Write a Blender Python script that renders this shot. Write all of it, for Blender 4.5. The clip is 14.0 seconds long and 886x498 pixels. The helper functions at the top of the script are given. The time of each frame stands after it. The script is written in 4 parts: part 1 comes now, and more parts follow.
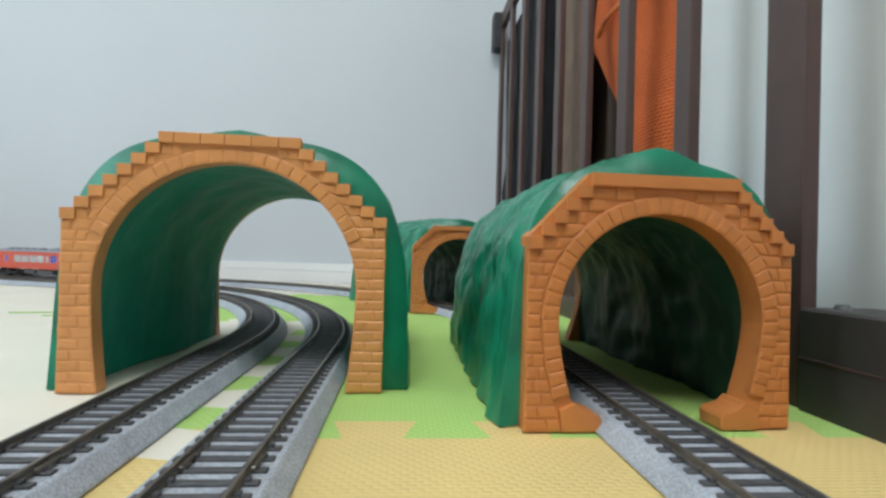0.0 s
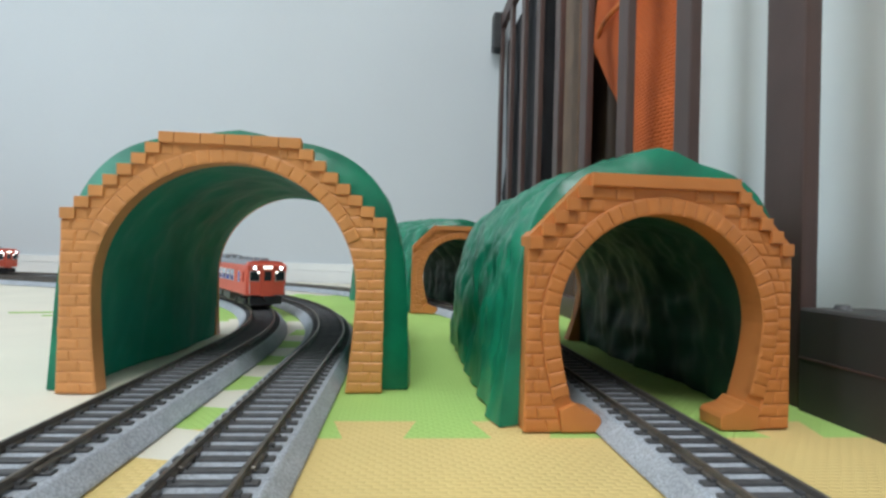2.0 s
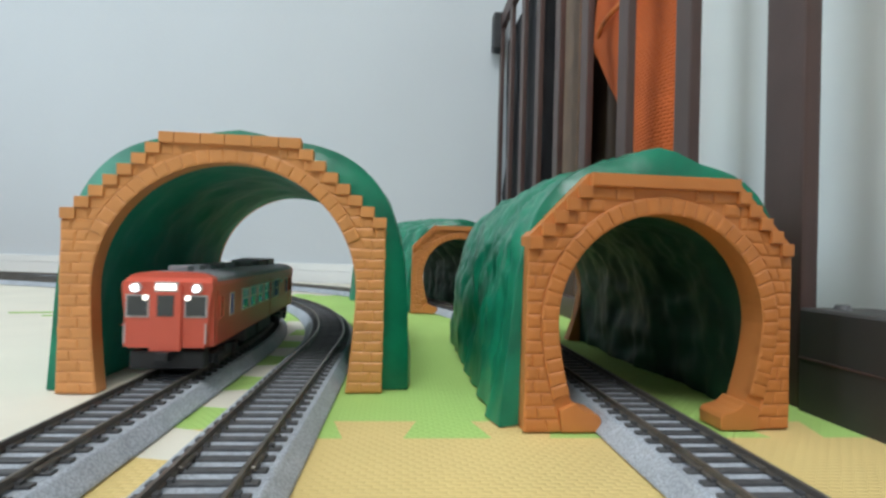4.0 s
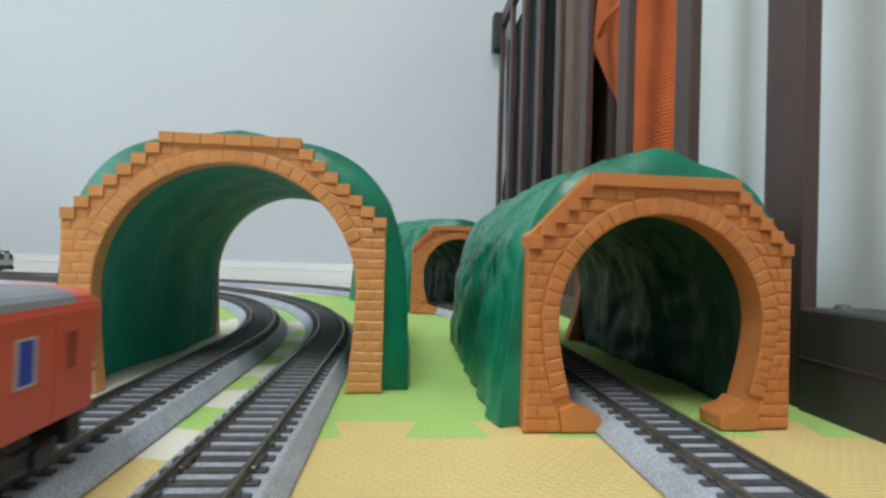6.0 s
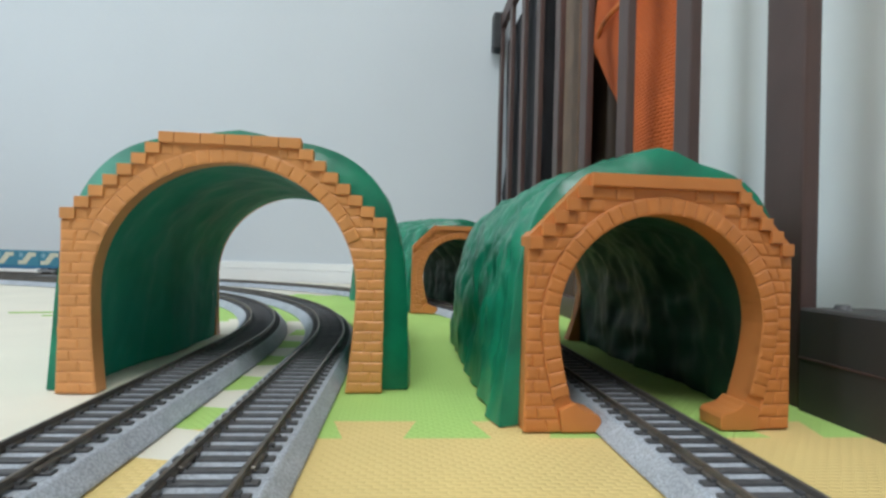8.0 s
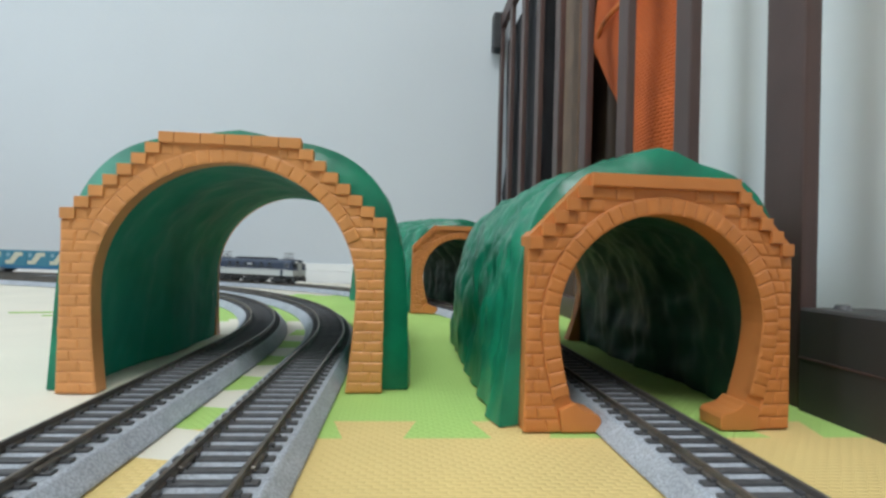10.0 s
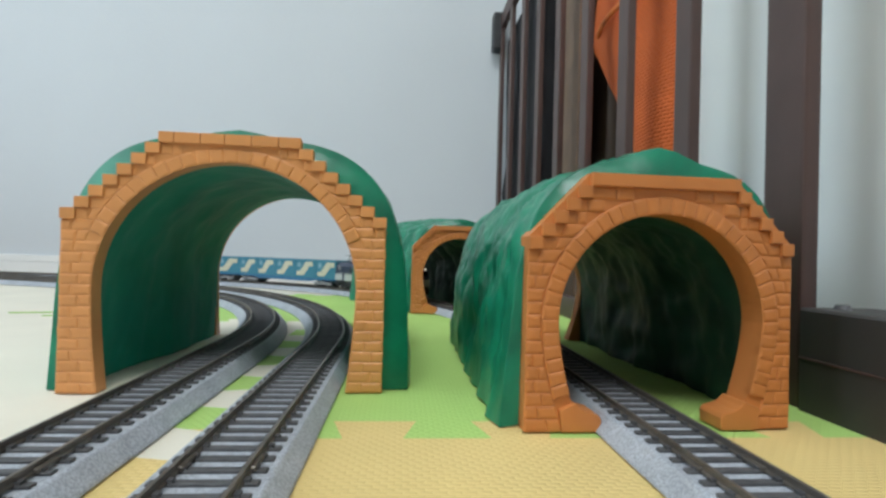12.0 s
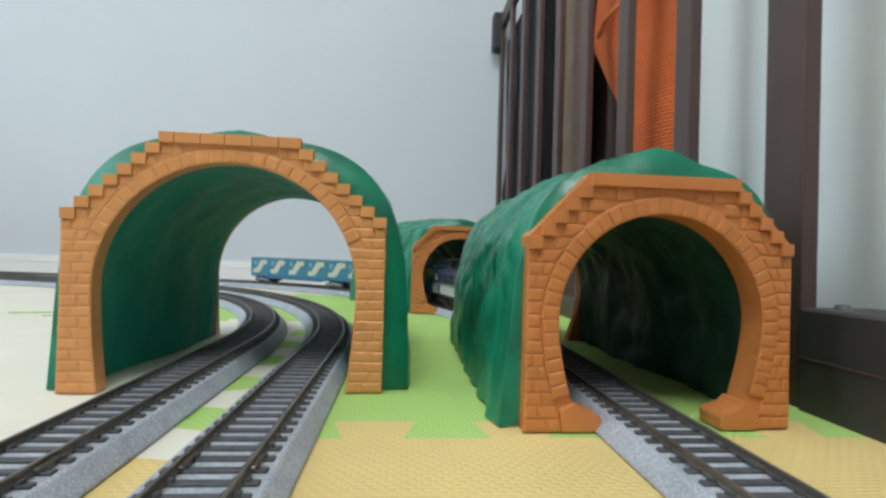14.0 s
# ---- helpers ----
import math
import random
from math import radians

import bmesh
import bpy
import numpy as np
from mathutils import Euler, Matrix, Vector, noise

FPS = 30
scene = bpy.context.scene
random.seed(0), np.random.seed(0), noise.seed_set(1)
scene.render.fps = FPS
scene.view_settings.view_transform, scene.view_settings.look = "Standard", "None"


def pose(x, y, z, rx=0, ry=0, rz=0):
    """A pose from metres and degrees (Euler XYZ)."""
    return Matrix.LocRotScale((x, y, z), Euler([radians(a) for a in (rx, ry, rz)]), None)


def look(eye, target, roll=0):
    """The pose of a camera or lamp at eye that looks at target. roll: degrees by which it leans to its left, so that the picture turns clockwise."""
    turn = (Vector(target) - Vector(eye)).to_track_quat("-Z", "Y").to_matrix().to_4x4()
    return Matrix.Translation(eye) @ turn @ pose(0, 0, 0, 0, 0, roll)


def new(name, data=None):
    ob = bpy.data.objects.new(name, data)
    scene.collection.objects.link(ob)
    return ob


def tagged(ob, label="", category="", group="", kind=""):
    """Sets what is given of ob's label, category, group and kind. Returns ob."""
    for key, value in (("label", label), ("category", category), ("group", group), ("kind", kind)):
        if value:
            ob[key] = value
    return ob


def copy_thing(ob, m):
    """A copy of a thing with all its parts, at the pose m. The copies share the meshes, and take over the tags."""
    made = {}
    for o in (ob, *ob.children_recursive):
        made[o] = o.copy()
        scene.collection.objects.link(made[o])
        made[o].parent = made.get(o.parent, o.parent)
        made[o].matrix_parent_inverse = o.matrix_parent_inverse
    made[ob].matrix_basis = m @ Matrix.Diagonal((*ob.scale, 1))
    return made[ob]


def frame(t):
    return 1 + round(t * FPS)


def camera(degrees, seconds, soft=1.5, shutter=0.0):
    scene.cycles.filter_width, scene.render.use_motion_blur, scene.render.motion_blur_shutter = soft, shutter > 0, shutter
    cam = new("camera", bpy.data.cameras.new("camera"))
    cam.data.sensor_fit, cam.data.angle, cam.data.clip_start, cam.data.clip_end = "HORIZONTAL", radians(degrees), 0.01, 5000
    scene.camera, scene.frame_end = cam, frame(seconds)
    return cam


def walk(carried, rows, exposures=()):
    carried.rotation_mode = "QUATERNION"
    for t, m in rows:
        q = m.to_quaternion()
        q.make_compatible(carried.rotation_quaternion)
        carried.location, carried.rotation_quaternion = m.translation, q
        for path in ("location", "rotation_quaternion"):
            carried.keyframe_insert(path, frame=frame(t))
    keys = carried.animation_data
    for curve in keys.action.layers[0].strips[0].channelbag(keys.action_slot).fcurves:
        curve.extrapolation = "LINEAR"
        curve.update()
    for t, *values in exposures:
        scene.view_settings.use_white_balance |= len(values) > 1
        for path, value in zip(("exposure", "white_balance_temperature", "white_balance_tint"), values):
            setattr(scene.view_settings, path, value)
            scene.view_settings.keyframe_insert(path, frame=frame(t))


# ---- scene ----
MM = 0.001
SECONDS = 14.0

# ---- the camera: it stands still on the play mat ----
CAM_H = 62.55 * MM
cam = camera(81.5, SECONDS, soft=2.7, shutter=0.5)
CAM_POSE = look((0, 0, CAM_H), (0, 1, CAM_H + 0.0104), 1.587)
walk(cam, [(0, CAM_POSE), (SECONDS, CAM_POSE)], [(0, 0.0), (SECONDS, 0.0)])

# ---- light: a ceiling lamp and a window in the left wall ----
world = bpy.data.worlds.new("world")
scene.world = world
world.use_nodes = True
sky = world.node_tree.nodes.new("ShaderNodeTexSky")
sky.sky_type = "NISHITA"
sky.sun_disc = False
sky.sun_elevation, sky.sun_rotation = radians(40), radians(200)
world.node_tree.links.new(sky.outputs[0], world.node_tree.nodes["Background"].inputs[0])
world.node_tree.nodes["Background"].inputs[1].default_value = 0.1


def area_lamp(name, m, size_x, size_y, watts, colour):
    data = bpy.data.lights.new(name, "AREA")
    data.shape, data.size, data.size_y, data.energy, data.color = "RECTANGLE", size_x, size_y, watts, colour
    ob = new(name, data)
    ob.matrix_world = m
    return ob


area_lamp("ceiling_lamp_light", look((-0.2, -0.95, 2.24), (-0.2, -0.949, 0)), 0.9, 0.9, 33.5, (0.875, 0.97, 1.02))
area_lamp("window_light", look((-1.83, -0.1, 1.25), (0, 0.1, 0.9)), 1.1, 1.3, 21, (0.74, 0.90, 1.0))


# ---- materials ----
def material(name, colour, rough=0.5, metal=0.0, vary=0.12, scale=60.0, bump=0.0, bump_scale=400.0, per_object=0.0, speck=0.0, speck_scale=900.0, coat=0.0):
    m = bpy.data.materials.new(name)
    m.use_nodes = True
    nt = m.node_tree
    n, l = nt.nodes, nt.links
    b = n["Principled BSDF"]
    b.inputs["Roughness"].default_value, b.inputs["Metallic"].default_value = rough, metal
    b.inputs["Coat Weight"].default_value = coat
    tc = n.new("ShaderNodeTexCoord")
    big = n.new("ShaderNodeTexNoise")
    big.inputs["Scale"].default_value, big.inputs["Detail"].default_value = scale, 5
    l.new(tc.outputs["Object"], big.inputs["Vector"])
    ramp = n.new("ShaderNodeMapRange")
    ramp.inputs[1].default_value, ramp.inputs[2].default_value = 0.3, 0.7
    ramp.inputs[3].default_value, ramp.inputs[4].default_value = 1 - vary, 1 + vary
    l.new(big.outputs["Fac"], ramp.inputs[0])
    last = ramp.outputs[0]
    if speck:
        fine = n.new("ShaderNodeTexNoise")
        fine.inputs["Scale"].default_value, fine.inputs["Detail"].default_value = speck_scale, 3
        l.new(tc.outputs["Object"], fine.inputs["Vector"])
        r2 = n.new("ShaderNodeMapRange")
        r2.inputs[1].default_value, r2.inputs[2].default_value = 0.35, 0.65
        r2.inputs[3].default_value, r2.inputs[4].default_value = 1 - speck, 1 + speck
        l.new(fine.outputs["Fac"], r2.inputs[0])
        mul = n.new("ShaderNodeMath")
        mul.operation = "MULTIPLY"
        l.new(last, mul.inputs[0]), l.new(r2.outputs[0], mul.inputs[1])
        last = mul.outputs[0]
    if per_object:
        info = n.new("ShaderNodeObjectInfo")
        r3 = n.new("ShaderNodeMapRange")
        r3.inputs[3].default_value, r3.inputs[4].default_value = 1 - per_object, 1 + per_object
        l.new(info.outputs["Random"], r3.inputs[0])
        mul = n.new("ShaderNodeMath")
        mul.operation = "MULTIPLY"
        l.new(last, mul.inputs[0]), l.new(r3.outputs[0], mul.inputs[1])
        last = mul.outputs[0]
    mix = n.new("ShaderNodeVectorMath")
    mix.operation = "SCALE"
    mix.inputs[0].default_value = colour
    l.new(last, mix.inputs["Scale"])
    l.new(mix.outputs[0], b.inputs["Base Color"])
    if bump:
        tex = n.new("ShaderNodeTexNoise")
        tex.inputs["Scale"].default_value, tex.inputs["Detail"].default_value = bump_scale, 4
        l.new(tc.outputs["Object"], tex.inputs["Vector"])
        bm_ = n.new("ShaderNodeBump")
        bm_.inputs["Strength"].default_value, bm_.inputs["Distance"].default_value = bump, 0.001
        l.new(tex.outputs["Fac"], bm_.inputs["Height"])
        l.new(bm_.outputs[0], b.inputs["Normal"])
    return m


def weave_material(name, colour, pitch, depth, rough=0.8, vary=0.05, axes=(0, 1)):
    """A small over-and-under weave pressed into foam or cloth, pitch in metres."""
    m = material(name, colour, rough, vary=vary, scale=14)
    n, l = m.node_tree.nodes, m.node_tree.links
    tc = n.new("ShaderNodeTexCoord")
    sep = n.new("ShaderNodeSeparateXYZ")
    l.new(tc.outputs["Object"], sep.inputs[0])

    def op(kind, a, b=None):
        nd = n.new("ShaderNodeMath")
        nd.operation = kind
        for k, v in enumerate((a, b)):
            if v is None:
                continue
            if isinstance(v, (int, float)):
                nd.inputs[k].default_value = v
            else:
                l.new(v, nd.inputs[k])
        return nd.outputs[0]
    # rows of rounded lumps, each row set half a lump aside
    rows = op("DIVIDE", sep.outputs[axes[1]], pitch * 0.55)
    aside = op("MULTIPLY", op("FLOOR", rows), 0.5)
    cols = op("ADD", op("DIVIDE", sep.outputs[axes[0]], pitch), aside)
    sx = op("ABSOLUTE", op("SINE", op("MULTIPLY", cols, math.pi)))
    sy = op("ABSOLUTE", op("SINE", op("MULTIPLY", rows, math.pi)))
    h = op("POWER", op("MULTIPLY", sx, sy), 0.5)
    bp = n.new("ShaderNodeBump")
    bp.inputs["Strength"].default_value, bp.inputs["Distance"].default_value = 1.0, depth
    l.new(h, bp.inputs["Height"])
    l.new(bp.outputs[0], n["Principled BSDF"].inputs["Normal"])
    return m


def glow_material(name, colour, strength):
    m = bpy.data.materials.new(name)
    m.use_nodes = True
    b = m.node_tree.nodes["Principled BSDF"]
    b.inputs["Base Color"].default_value = (*colour, 1)
    b.inputs["Emission Color"].default_value = (*colour, 1)
    b.inputs["Emission Strength"].default_value = strength
    return m


WALL = material("wallpaper", (0.565, 0.59, 0.615), 0.85, vary=0.02, scale=3, bump=0.25, bump_scale=160)
WHITE = material("white_paint", (0.80, 0.80, 0.78), 0.5, vary=0.02, scale=8)
LAMINATE = material("white_laminate", (0.80, 0.81, 0.80), 0.42, vary=0.03, scale=6)
WOOD_FLOOR = material("floor_wood", (0.35, 0.24, 0.15), 0.5, vary=0.2, scale=12)
FOAM = {
    "cream": weave_material("cream_foam", (0.72, 0.67, 0.56), 0.0040, 0.00003),
    "yellow": weave_material("yellow_foam", (0.74, 0.55, 0.22), 0.0040, 0.00045),
    "green": weave_material("green_foam", (0.42, 0.63, 0.17), 0.0040, 0.00045),
}
BALLAST = material("ballast_plastic", (0.37, 0.39, 0.43), 0.75, vary=0.12, scale=90, bump=0.35, bump_scale=1100, speck=0.22, speck_scale=1200)
SLEEPER = material("sleeper_plastic", (0.075, 0.073, 0.076), 0.6, vary=0.2, scale=200, per_object=0.15)
RAIL = material("rail_metal", (0.15, 0.13, 0.11), 0.42, metal=0.45, vary=0.25, scale=80)
BRICK = material("orange_plastic", (0.66, 0.285, 0.092), 0.42, vary=0.06, scale=70, per_object=0.04, bump=0.1, bump_scale=700)
BRICK_B = material("orange_plastic_dark", (0.56, 0.20, 0.055), 0.42, vary=0.06, scale=70, per_object=0.04, bump=0.1, bump_scale=700)
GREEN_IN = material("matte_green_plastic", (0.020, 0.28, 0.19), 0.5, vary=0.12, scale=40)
# the gloom inside the narrow tunnels is put into this lining colour
GREEN_SHADED = material("shaded_green_plastic", (0.018, 0.075, 0.050), 0.5, vary=0.35, scale=45)
GREEN_IN.node_tree.nodes["Principled BSDF"].inputs["Specular IOR Level"].default_value = 0.2
GREEN = material("green_plastic", (0.008, 0.18, 0.100), 0.30, vary=0.32, scale=55, bump=0.2, bump_scale=260)
GREEN.node_tree.nodes["Principled BSDF"].inputs["Specular IOR Level"].default_value = 0.4
GATE = material("brown_steel", (0.078, 0.042, 0.036), 0.42, vary=0.15, scale=30, bump=0.06, bump_scale=900)
GATE_BASE = material("dark_brown_plastic", (0.042, 0.036, 0.034), 0.5, vary=0.12, scale=30, bump=0.1, bump_scale=1200)
CHROME = material("chrome", (0.7, 0.7, 0.7), 0.2, metal=1.0, vary=0.05)
ORANGE = weave_material("orange_mesh_cloth", (0.72, 0.135, 0.022), 0.0058, 0.0013, 0.75, 0.1, (1, 2))
ORANGE_TRIM = material("orange_trim_cloth", (0.75, 0.20, 0.05), 0.7, vary=0.1, bump=0.3)
DARK_CLOTH = material("dark_grey_cloth", (0.018, 0.018, 0.022), 0.85, vary=0.3, scale=20, bump=0.4, bump_scale=250)
GREY_CLOTH = material("grey_cloth", (0.07, 0.07, 0.078), 0.85, vary=0.3, scale=20, bump=0.4, bump_scale=250)
PALE_WOOD = material("pale_wood", (0.20, 0.125, 0.08), 0.55, vary=0.2, scale=25)
DARK_WOOD = material("dark_wood", (0.10, 0.062, 0.042), 0.6, vary=0.2, scale=25)
RED = material("vermilion_paint", (0.66, 0.115, 0.07), 0.35, vary=0.03, scale=50)
DARK_RED = material("dull_red_glass", (0.30, 0.06, 0.045), 0.2, vary=0.1, scale=50)
ROOF = material("grey_roof_paint", (0.23, 0.24, 0.26), 0.6, vary=0.06, scale=90)
BLACK = material("black_plastic", (0.018, 0.018, 0.02), 0.55, vary=0.2, scale=120)
UNDER = material("underframe_grey", (0.10, 0.10, 0.105), 0.65, vary=0.2, scale=120)
ALU = material("window_aluminium", (0.60, 0.58, 0.58), 0.35, metal=0.15, vary=0.05)
BLUE_SEAT = material("blue_seat_plastic", (0.03, 0.06, 0.42), 0.5, vary=0.25, scale=150)
# blue seats behind glass; the lighter patches paint reflections into the colour
WINDOW_MIX = material("seats_and_reflections", (0.06, 0.10, 0.44), 0.12, vary=0.75, scale=110, coat=0.6)
# whitish highlight on the upper glass, painted as the pane's colour
HIGHLIGHT_PANE = material("upper_window_highlight", (0.42, 0.48, 0.62), 0.12, vary=0.6, scale=130, coat=0.6)
PALE_INSIDE = material("pale_interior", (0.5, 0.52, 0.5), 0.6, vary=0.25, scale=90)
NAVY = material("navy_paint", (0.030, 0.042, 0.076), 0.4, vary=0.05, scale=60)
CREAM_PAINT = material("cream_paint", (0.46, 0.47, 0.46), 0.4, vary=0.04, scale=60)
CONT_BLUE = material("container_blue", (0.045, 0.20, 0.28), 0.5, vary=0.06, scale=60)
CONT_CREAM = material("container_cream", (0.56, 0.53, 0.40), 0.5, vary=0.05, scale=60)
MARK_BLUE = material("pale_blue_print", (0.20, 0.36, 0.44), 0.5, vary=0.1, scale=60)
WAGON_GREY = material("wagon_bogie_grey", (0.20, 0.20, 0.21), 0.6, vary=0.2, scale=120)
DECK_BLUE = material("wagon_blue", (0.03, 0.14, 0.27), 0.5, vary=0.1, scale=60)
LAMP_GLOW = glow_material("headlamp_glow", (0.9, 0.93, 1.0), 9)
DIM_GLOW = glow_material("headlamp_small_glow", (1.0, 0.95, 0.86), 2.5)
FAINT_GLOW = glow_material("lens_faint_glow", (1.0, 0.95, 0.86), 0.9)
LAMP_COVER = glow_material("ceiling_lamp_cover_glow", (1.0, 0.97, 0.92), 3)
DARK_GLASS = material("dark_window_glass", (0.02, 0.025, 0.03), 0.08, vary=0.05, coat=0.5)


# ---- mesh helpers ----
def mesh_of(name, bm, mat, smooth=False):
    bmesh.ops.recalc_face_normals(bm, faces=bm.faces)
    me = bpy.data.meshes.new(name)
    bm.to_mesh(me)
    bm.free()
    me.materials.append(mat)
    if smooth:
        me.shade_smooth()
    return me


def part(name, bm, mat, parent, label="", smooth=False, m=None):
    ob = new(name, mesh_of(name, bm, mat, smooth))
    ob.parent = parent
    if m is not None:
        ob.matrix_basis = m
    return tagged(ob, label) if label else ob


def shared(name, me, parent, m):
    ob = new(name, me)
    ob.parent = parent
    ob.matrix_basis = m
    return ob


def thing(name, label, category, group="", kind="", m=None):
    ob = new(name)
    ob.empty_display_size = 0.01
    if m is not None:
        ob.matrix_basis = m
    return tagged(ob, label, category, group, kind)


def box(x0, x1, y0, y1, z0, z1, bevel=0.0, bm=None, seg=2):
    """A box with softened edges, in millimetres."""
    own = bmesh.new()
    bmesh.ops.create_cube(own, size=1)
    bmesh.ops.scale(own, vec=((x1 - x0) * MM, (y1 - y0) * MM, (z1 - z0) * MM), verts=own.verts)
    bmesh.ops.translate(own, vec=((x0 + x1) / 2 * MM, (y0 + y1) / 2 * MM, (z0 + z1) / 2 * MM), verts=own.verts)
    if bevel:
        bmesh.ops.bevel(own, geom=own.edges[:], offset=bevel * MM, segments=seg, profile=0.7, affect="EDGES")
    return own if bm is None else merge(bm, own)


def merge(bm, own):
    me = bpy.data.meshes.new("piece")
    own.to_mesh(me)
    own.free()
    bm.from_mesh(me)
    bpy.data.meshes.remove(me)
    return bm


def rod(p, q, r, n=12, bm=None, r2=None):
    """A round bar from p to q, in millimetres."""
    own = bmesh.new()
    p, q = Vector(p) * MM, Vector(q) * MM
    bmesh.ops.create_cone(own, cap_ends=True, segments=n, radius1=r * MM, radius2=(r if r2 is None else r2) * MM, depth=(q - p).length)
    own.transform(Matrix.Translation((p + q) / 2) @ (q - p).to_track_quat("Z", "Y").to_matrix().to_4x4())
    return own if bm is None else merge(bm, own)


def prism(points, y0, y1, bm=None, bevel=0.0):
    """A flat outline in x and z, pushed from y0 to y1, in millimetres."""
    own = bmesh.new()
    vs = [own.verts.new((x * MM, y0 * MM, z * MM)) for x, z in points]
    f = own.faces.new(vs)
    ex = bmesh.ops.extrude_face_region(own, geom=[f])
    bmesh.ops.translate(own, vec=(0, (y1 - y0) * MM, 0), verts=[v for v in ex["geom"] if isinstance(v, bmesh.types.BMVert)])
    if bevel:
        bmesh.ops.bevel(own, geom=own.edges[:], offset=bevel * MM, segments=2, profile=0.7, affect="EDGES")
    return own if bm is None else merge(bm, own)


# ---- the room ----
MAT_T = 10
wall_a = -0.12


def slab(name, label, x0, x1, y0, y1, z0, z1, mat, m=None):
    ob = new(name, mesh_of(name, box(x0, x1, y0, y1, z0, z1), mat))
    if m is not None:
        ob.matrix_basis = m
    return tagged(ob, label, "room", kind="structure")


slab("floor", "brown wooden floor under the foam mats", -1800, 1200, -3300, 1400, -60, -MAT_T - 1, WOOD_FLOOR)
BACK = pose(98 * MM, 1000 * MM, 0, 0, 0, math.degrees(wall_a))
slab("wall_back", "white papered wall behind the railway", -2200, 1400, 0, 100, -MAT_T, 2300, WALL, BACK)
bbm = box(-2200, 1400, -9, -0.5, -MAT_T, 22, 0.6)
box(-2200, 1400, -7.5, -0.4, 22.6, 37, 1.2, bbm)
base = new("baseboard", mesh_of("baseboard", bbm, WHITE))
base.matrix_basis = BACK
tagged(base, "white grooved baseboard along the wall", "baseboard", kind="structure")
slab("wall_right", "white wall behind the gate", 1150, 1250, -3300, 1300, -MAT_T, 2300, WALL)
slab("wall_front", "white wall behind the camera", -1800, 1250, -3400, -3300, -MAT_T, 2300, WALL)
slab("ceiling", "white ceiling", -1950, 1300, -3450, 1500, 2300, 2380, WHITE)
wl = bmesh.new()
for ya, yb, za, zb in ((-3300, -800, -MAT_T, 2300), (600, 1400, -MAT_T, 2300), (-800, 600, -MAT_T, 500), (-800, 600, 2000, 2300)):
    box(-1900, -1800, ya, yb, za, zb, 0, wl)
tagged(new("wall_left", mesh_of("wall_left", wl, WALL)), "white wall with a window", "room", kind="structure")
win = thing("window_1", "white framed window in the wall", "window", kind="structure")
for ya, yb, za, zb in ((-800, -760, 500, 2000), (560, 600, 500, 2000), (-760, 560, 500, 540), (-760, 560, 1960, 2000), (-120, -80, 540, 1960)):
    part("window_frame", box(-1880, -1840, ya, yb, za, zb, 3), WHITE, win)
lamp = thing("ceiling_lamp", "flat white square ceiling lamp", "lamp", m=pose(-0.2, -0.95, 2.3))
part("cover", box(-470, 470, -470, 470, -50, -0.5, 12), LAMP_COVER, lamp)
for o in lamp.children:
    o.visible_shadow = False


# ---- foam mats with jigsaw edges ----
TOOTH, TILE = 25.0, 282.0
ORIGIN = pose(-86.7 * MM, 179 * MM, 0, 0, 0, math.degrees(0.083))


def jigsaw_edge(p, q, flip, k0=0, corner=0):
    """The points from p to q with dovetail teeth. corner: 1 or -1 when the end teeth are full, on that side."""
    p, q = Vector(p), Vector(q)
    d = (q - p).normalized()
    nrm = Vector((-d.y, d.x)) * (9.0 if flip else -9.0)
    n = round((q - p).length / (TILE / 11))
    step = (q - p).length / n
    out = [p.copy()]
    if corner:
        for k in range(n):
            side = nrm * corner * (1 if k % 2 == 0 else -1)
            a, b = p + d * step * k, p + d * step * (k + 1)
            out += [a + side + d * (3.0 if k == 0 else -2.0), b + side - d * (3.0 if k == n - 1 else -2.0)]
        return out
    for k in range(1, n):
        a = p + d * step * k
        if (k + k0) % 2:
            out += [a + d * 2.5 - (nrm if k > 1 else nrm * 0), a - d * 2.5 + nrm]
        else:
            out += [a + d * 2.5 + nrm, a - d * 2.5 - (nrm if k < n - 1 else nrm * 0)]
    return out


def foam_mat(x0, y0, wide, colour, label, k0=0):
    row = 1 if round(y0 / TILE) % 2 == 0 else -1
    c = [(x0, y0), (x0 + wide, y0), (x0 + wide, y0 + TILE), (x0, y0 + TILE)]
    pts = jigsaw_edge(c[0], c[1], False, k0) + jigsaw_edge(c[1], c[2], True, 0, row)
    top = jigsaw_edge(c[3], c[2], False, k0)
    left = jigsaw_edge(c[0], c[3], True, 0, row)
    pts += [Vector(c[2])] + top[:0:-1] + [Vector(c[3])] + left[:0:-1]
    clean = []
    for p in pts:
        if not clean or (p - clean[-1]).length > 0.05:
            clean.append(p)
    if (clean[0] - clean[-1]).length < 0.05:
        clean.pop()
    bm = bmesh.new()
    vs = [bm.verts.new((p.x * MM, p.y * MM, 0)) for p in clean]
    f = bm.faces.new(vs)
    inset = bmesh.ops.inset_region(bm, faces=[f], thickness=0.0006)
    for v in vs:
        v.co.z = -0.0006
    edges = [e for e in bm.edges if e.is_boundary]
    ex = bmesh.ops.extrude_edge_only(bm, edges=edges)
    for v in (g for g in ex["geom"] if isinstance(g, bmesh.types.BMVert)):
        v.co.z = -MAT_T * MM
    bmesh.ops.triangulate(bm, faces=[g for g in bm.faces if len(g.verts) > 4])
    ob = new("foam_mat", mesh_of("foam_mat", bm, FOAM[colour]))
    ob.matrix_basis = ORIGIN
    return tagged(ob, label, "play mat", "foam mats on the floor")


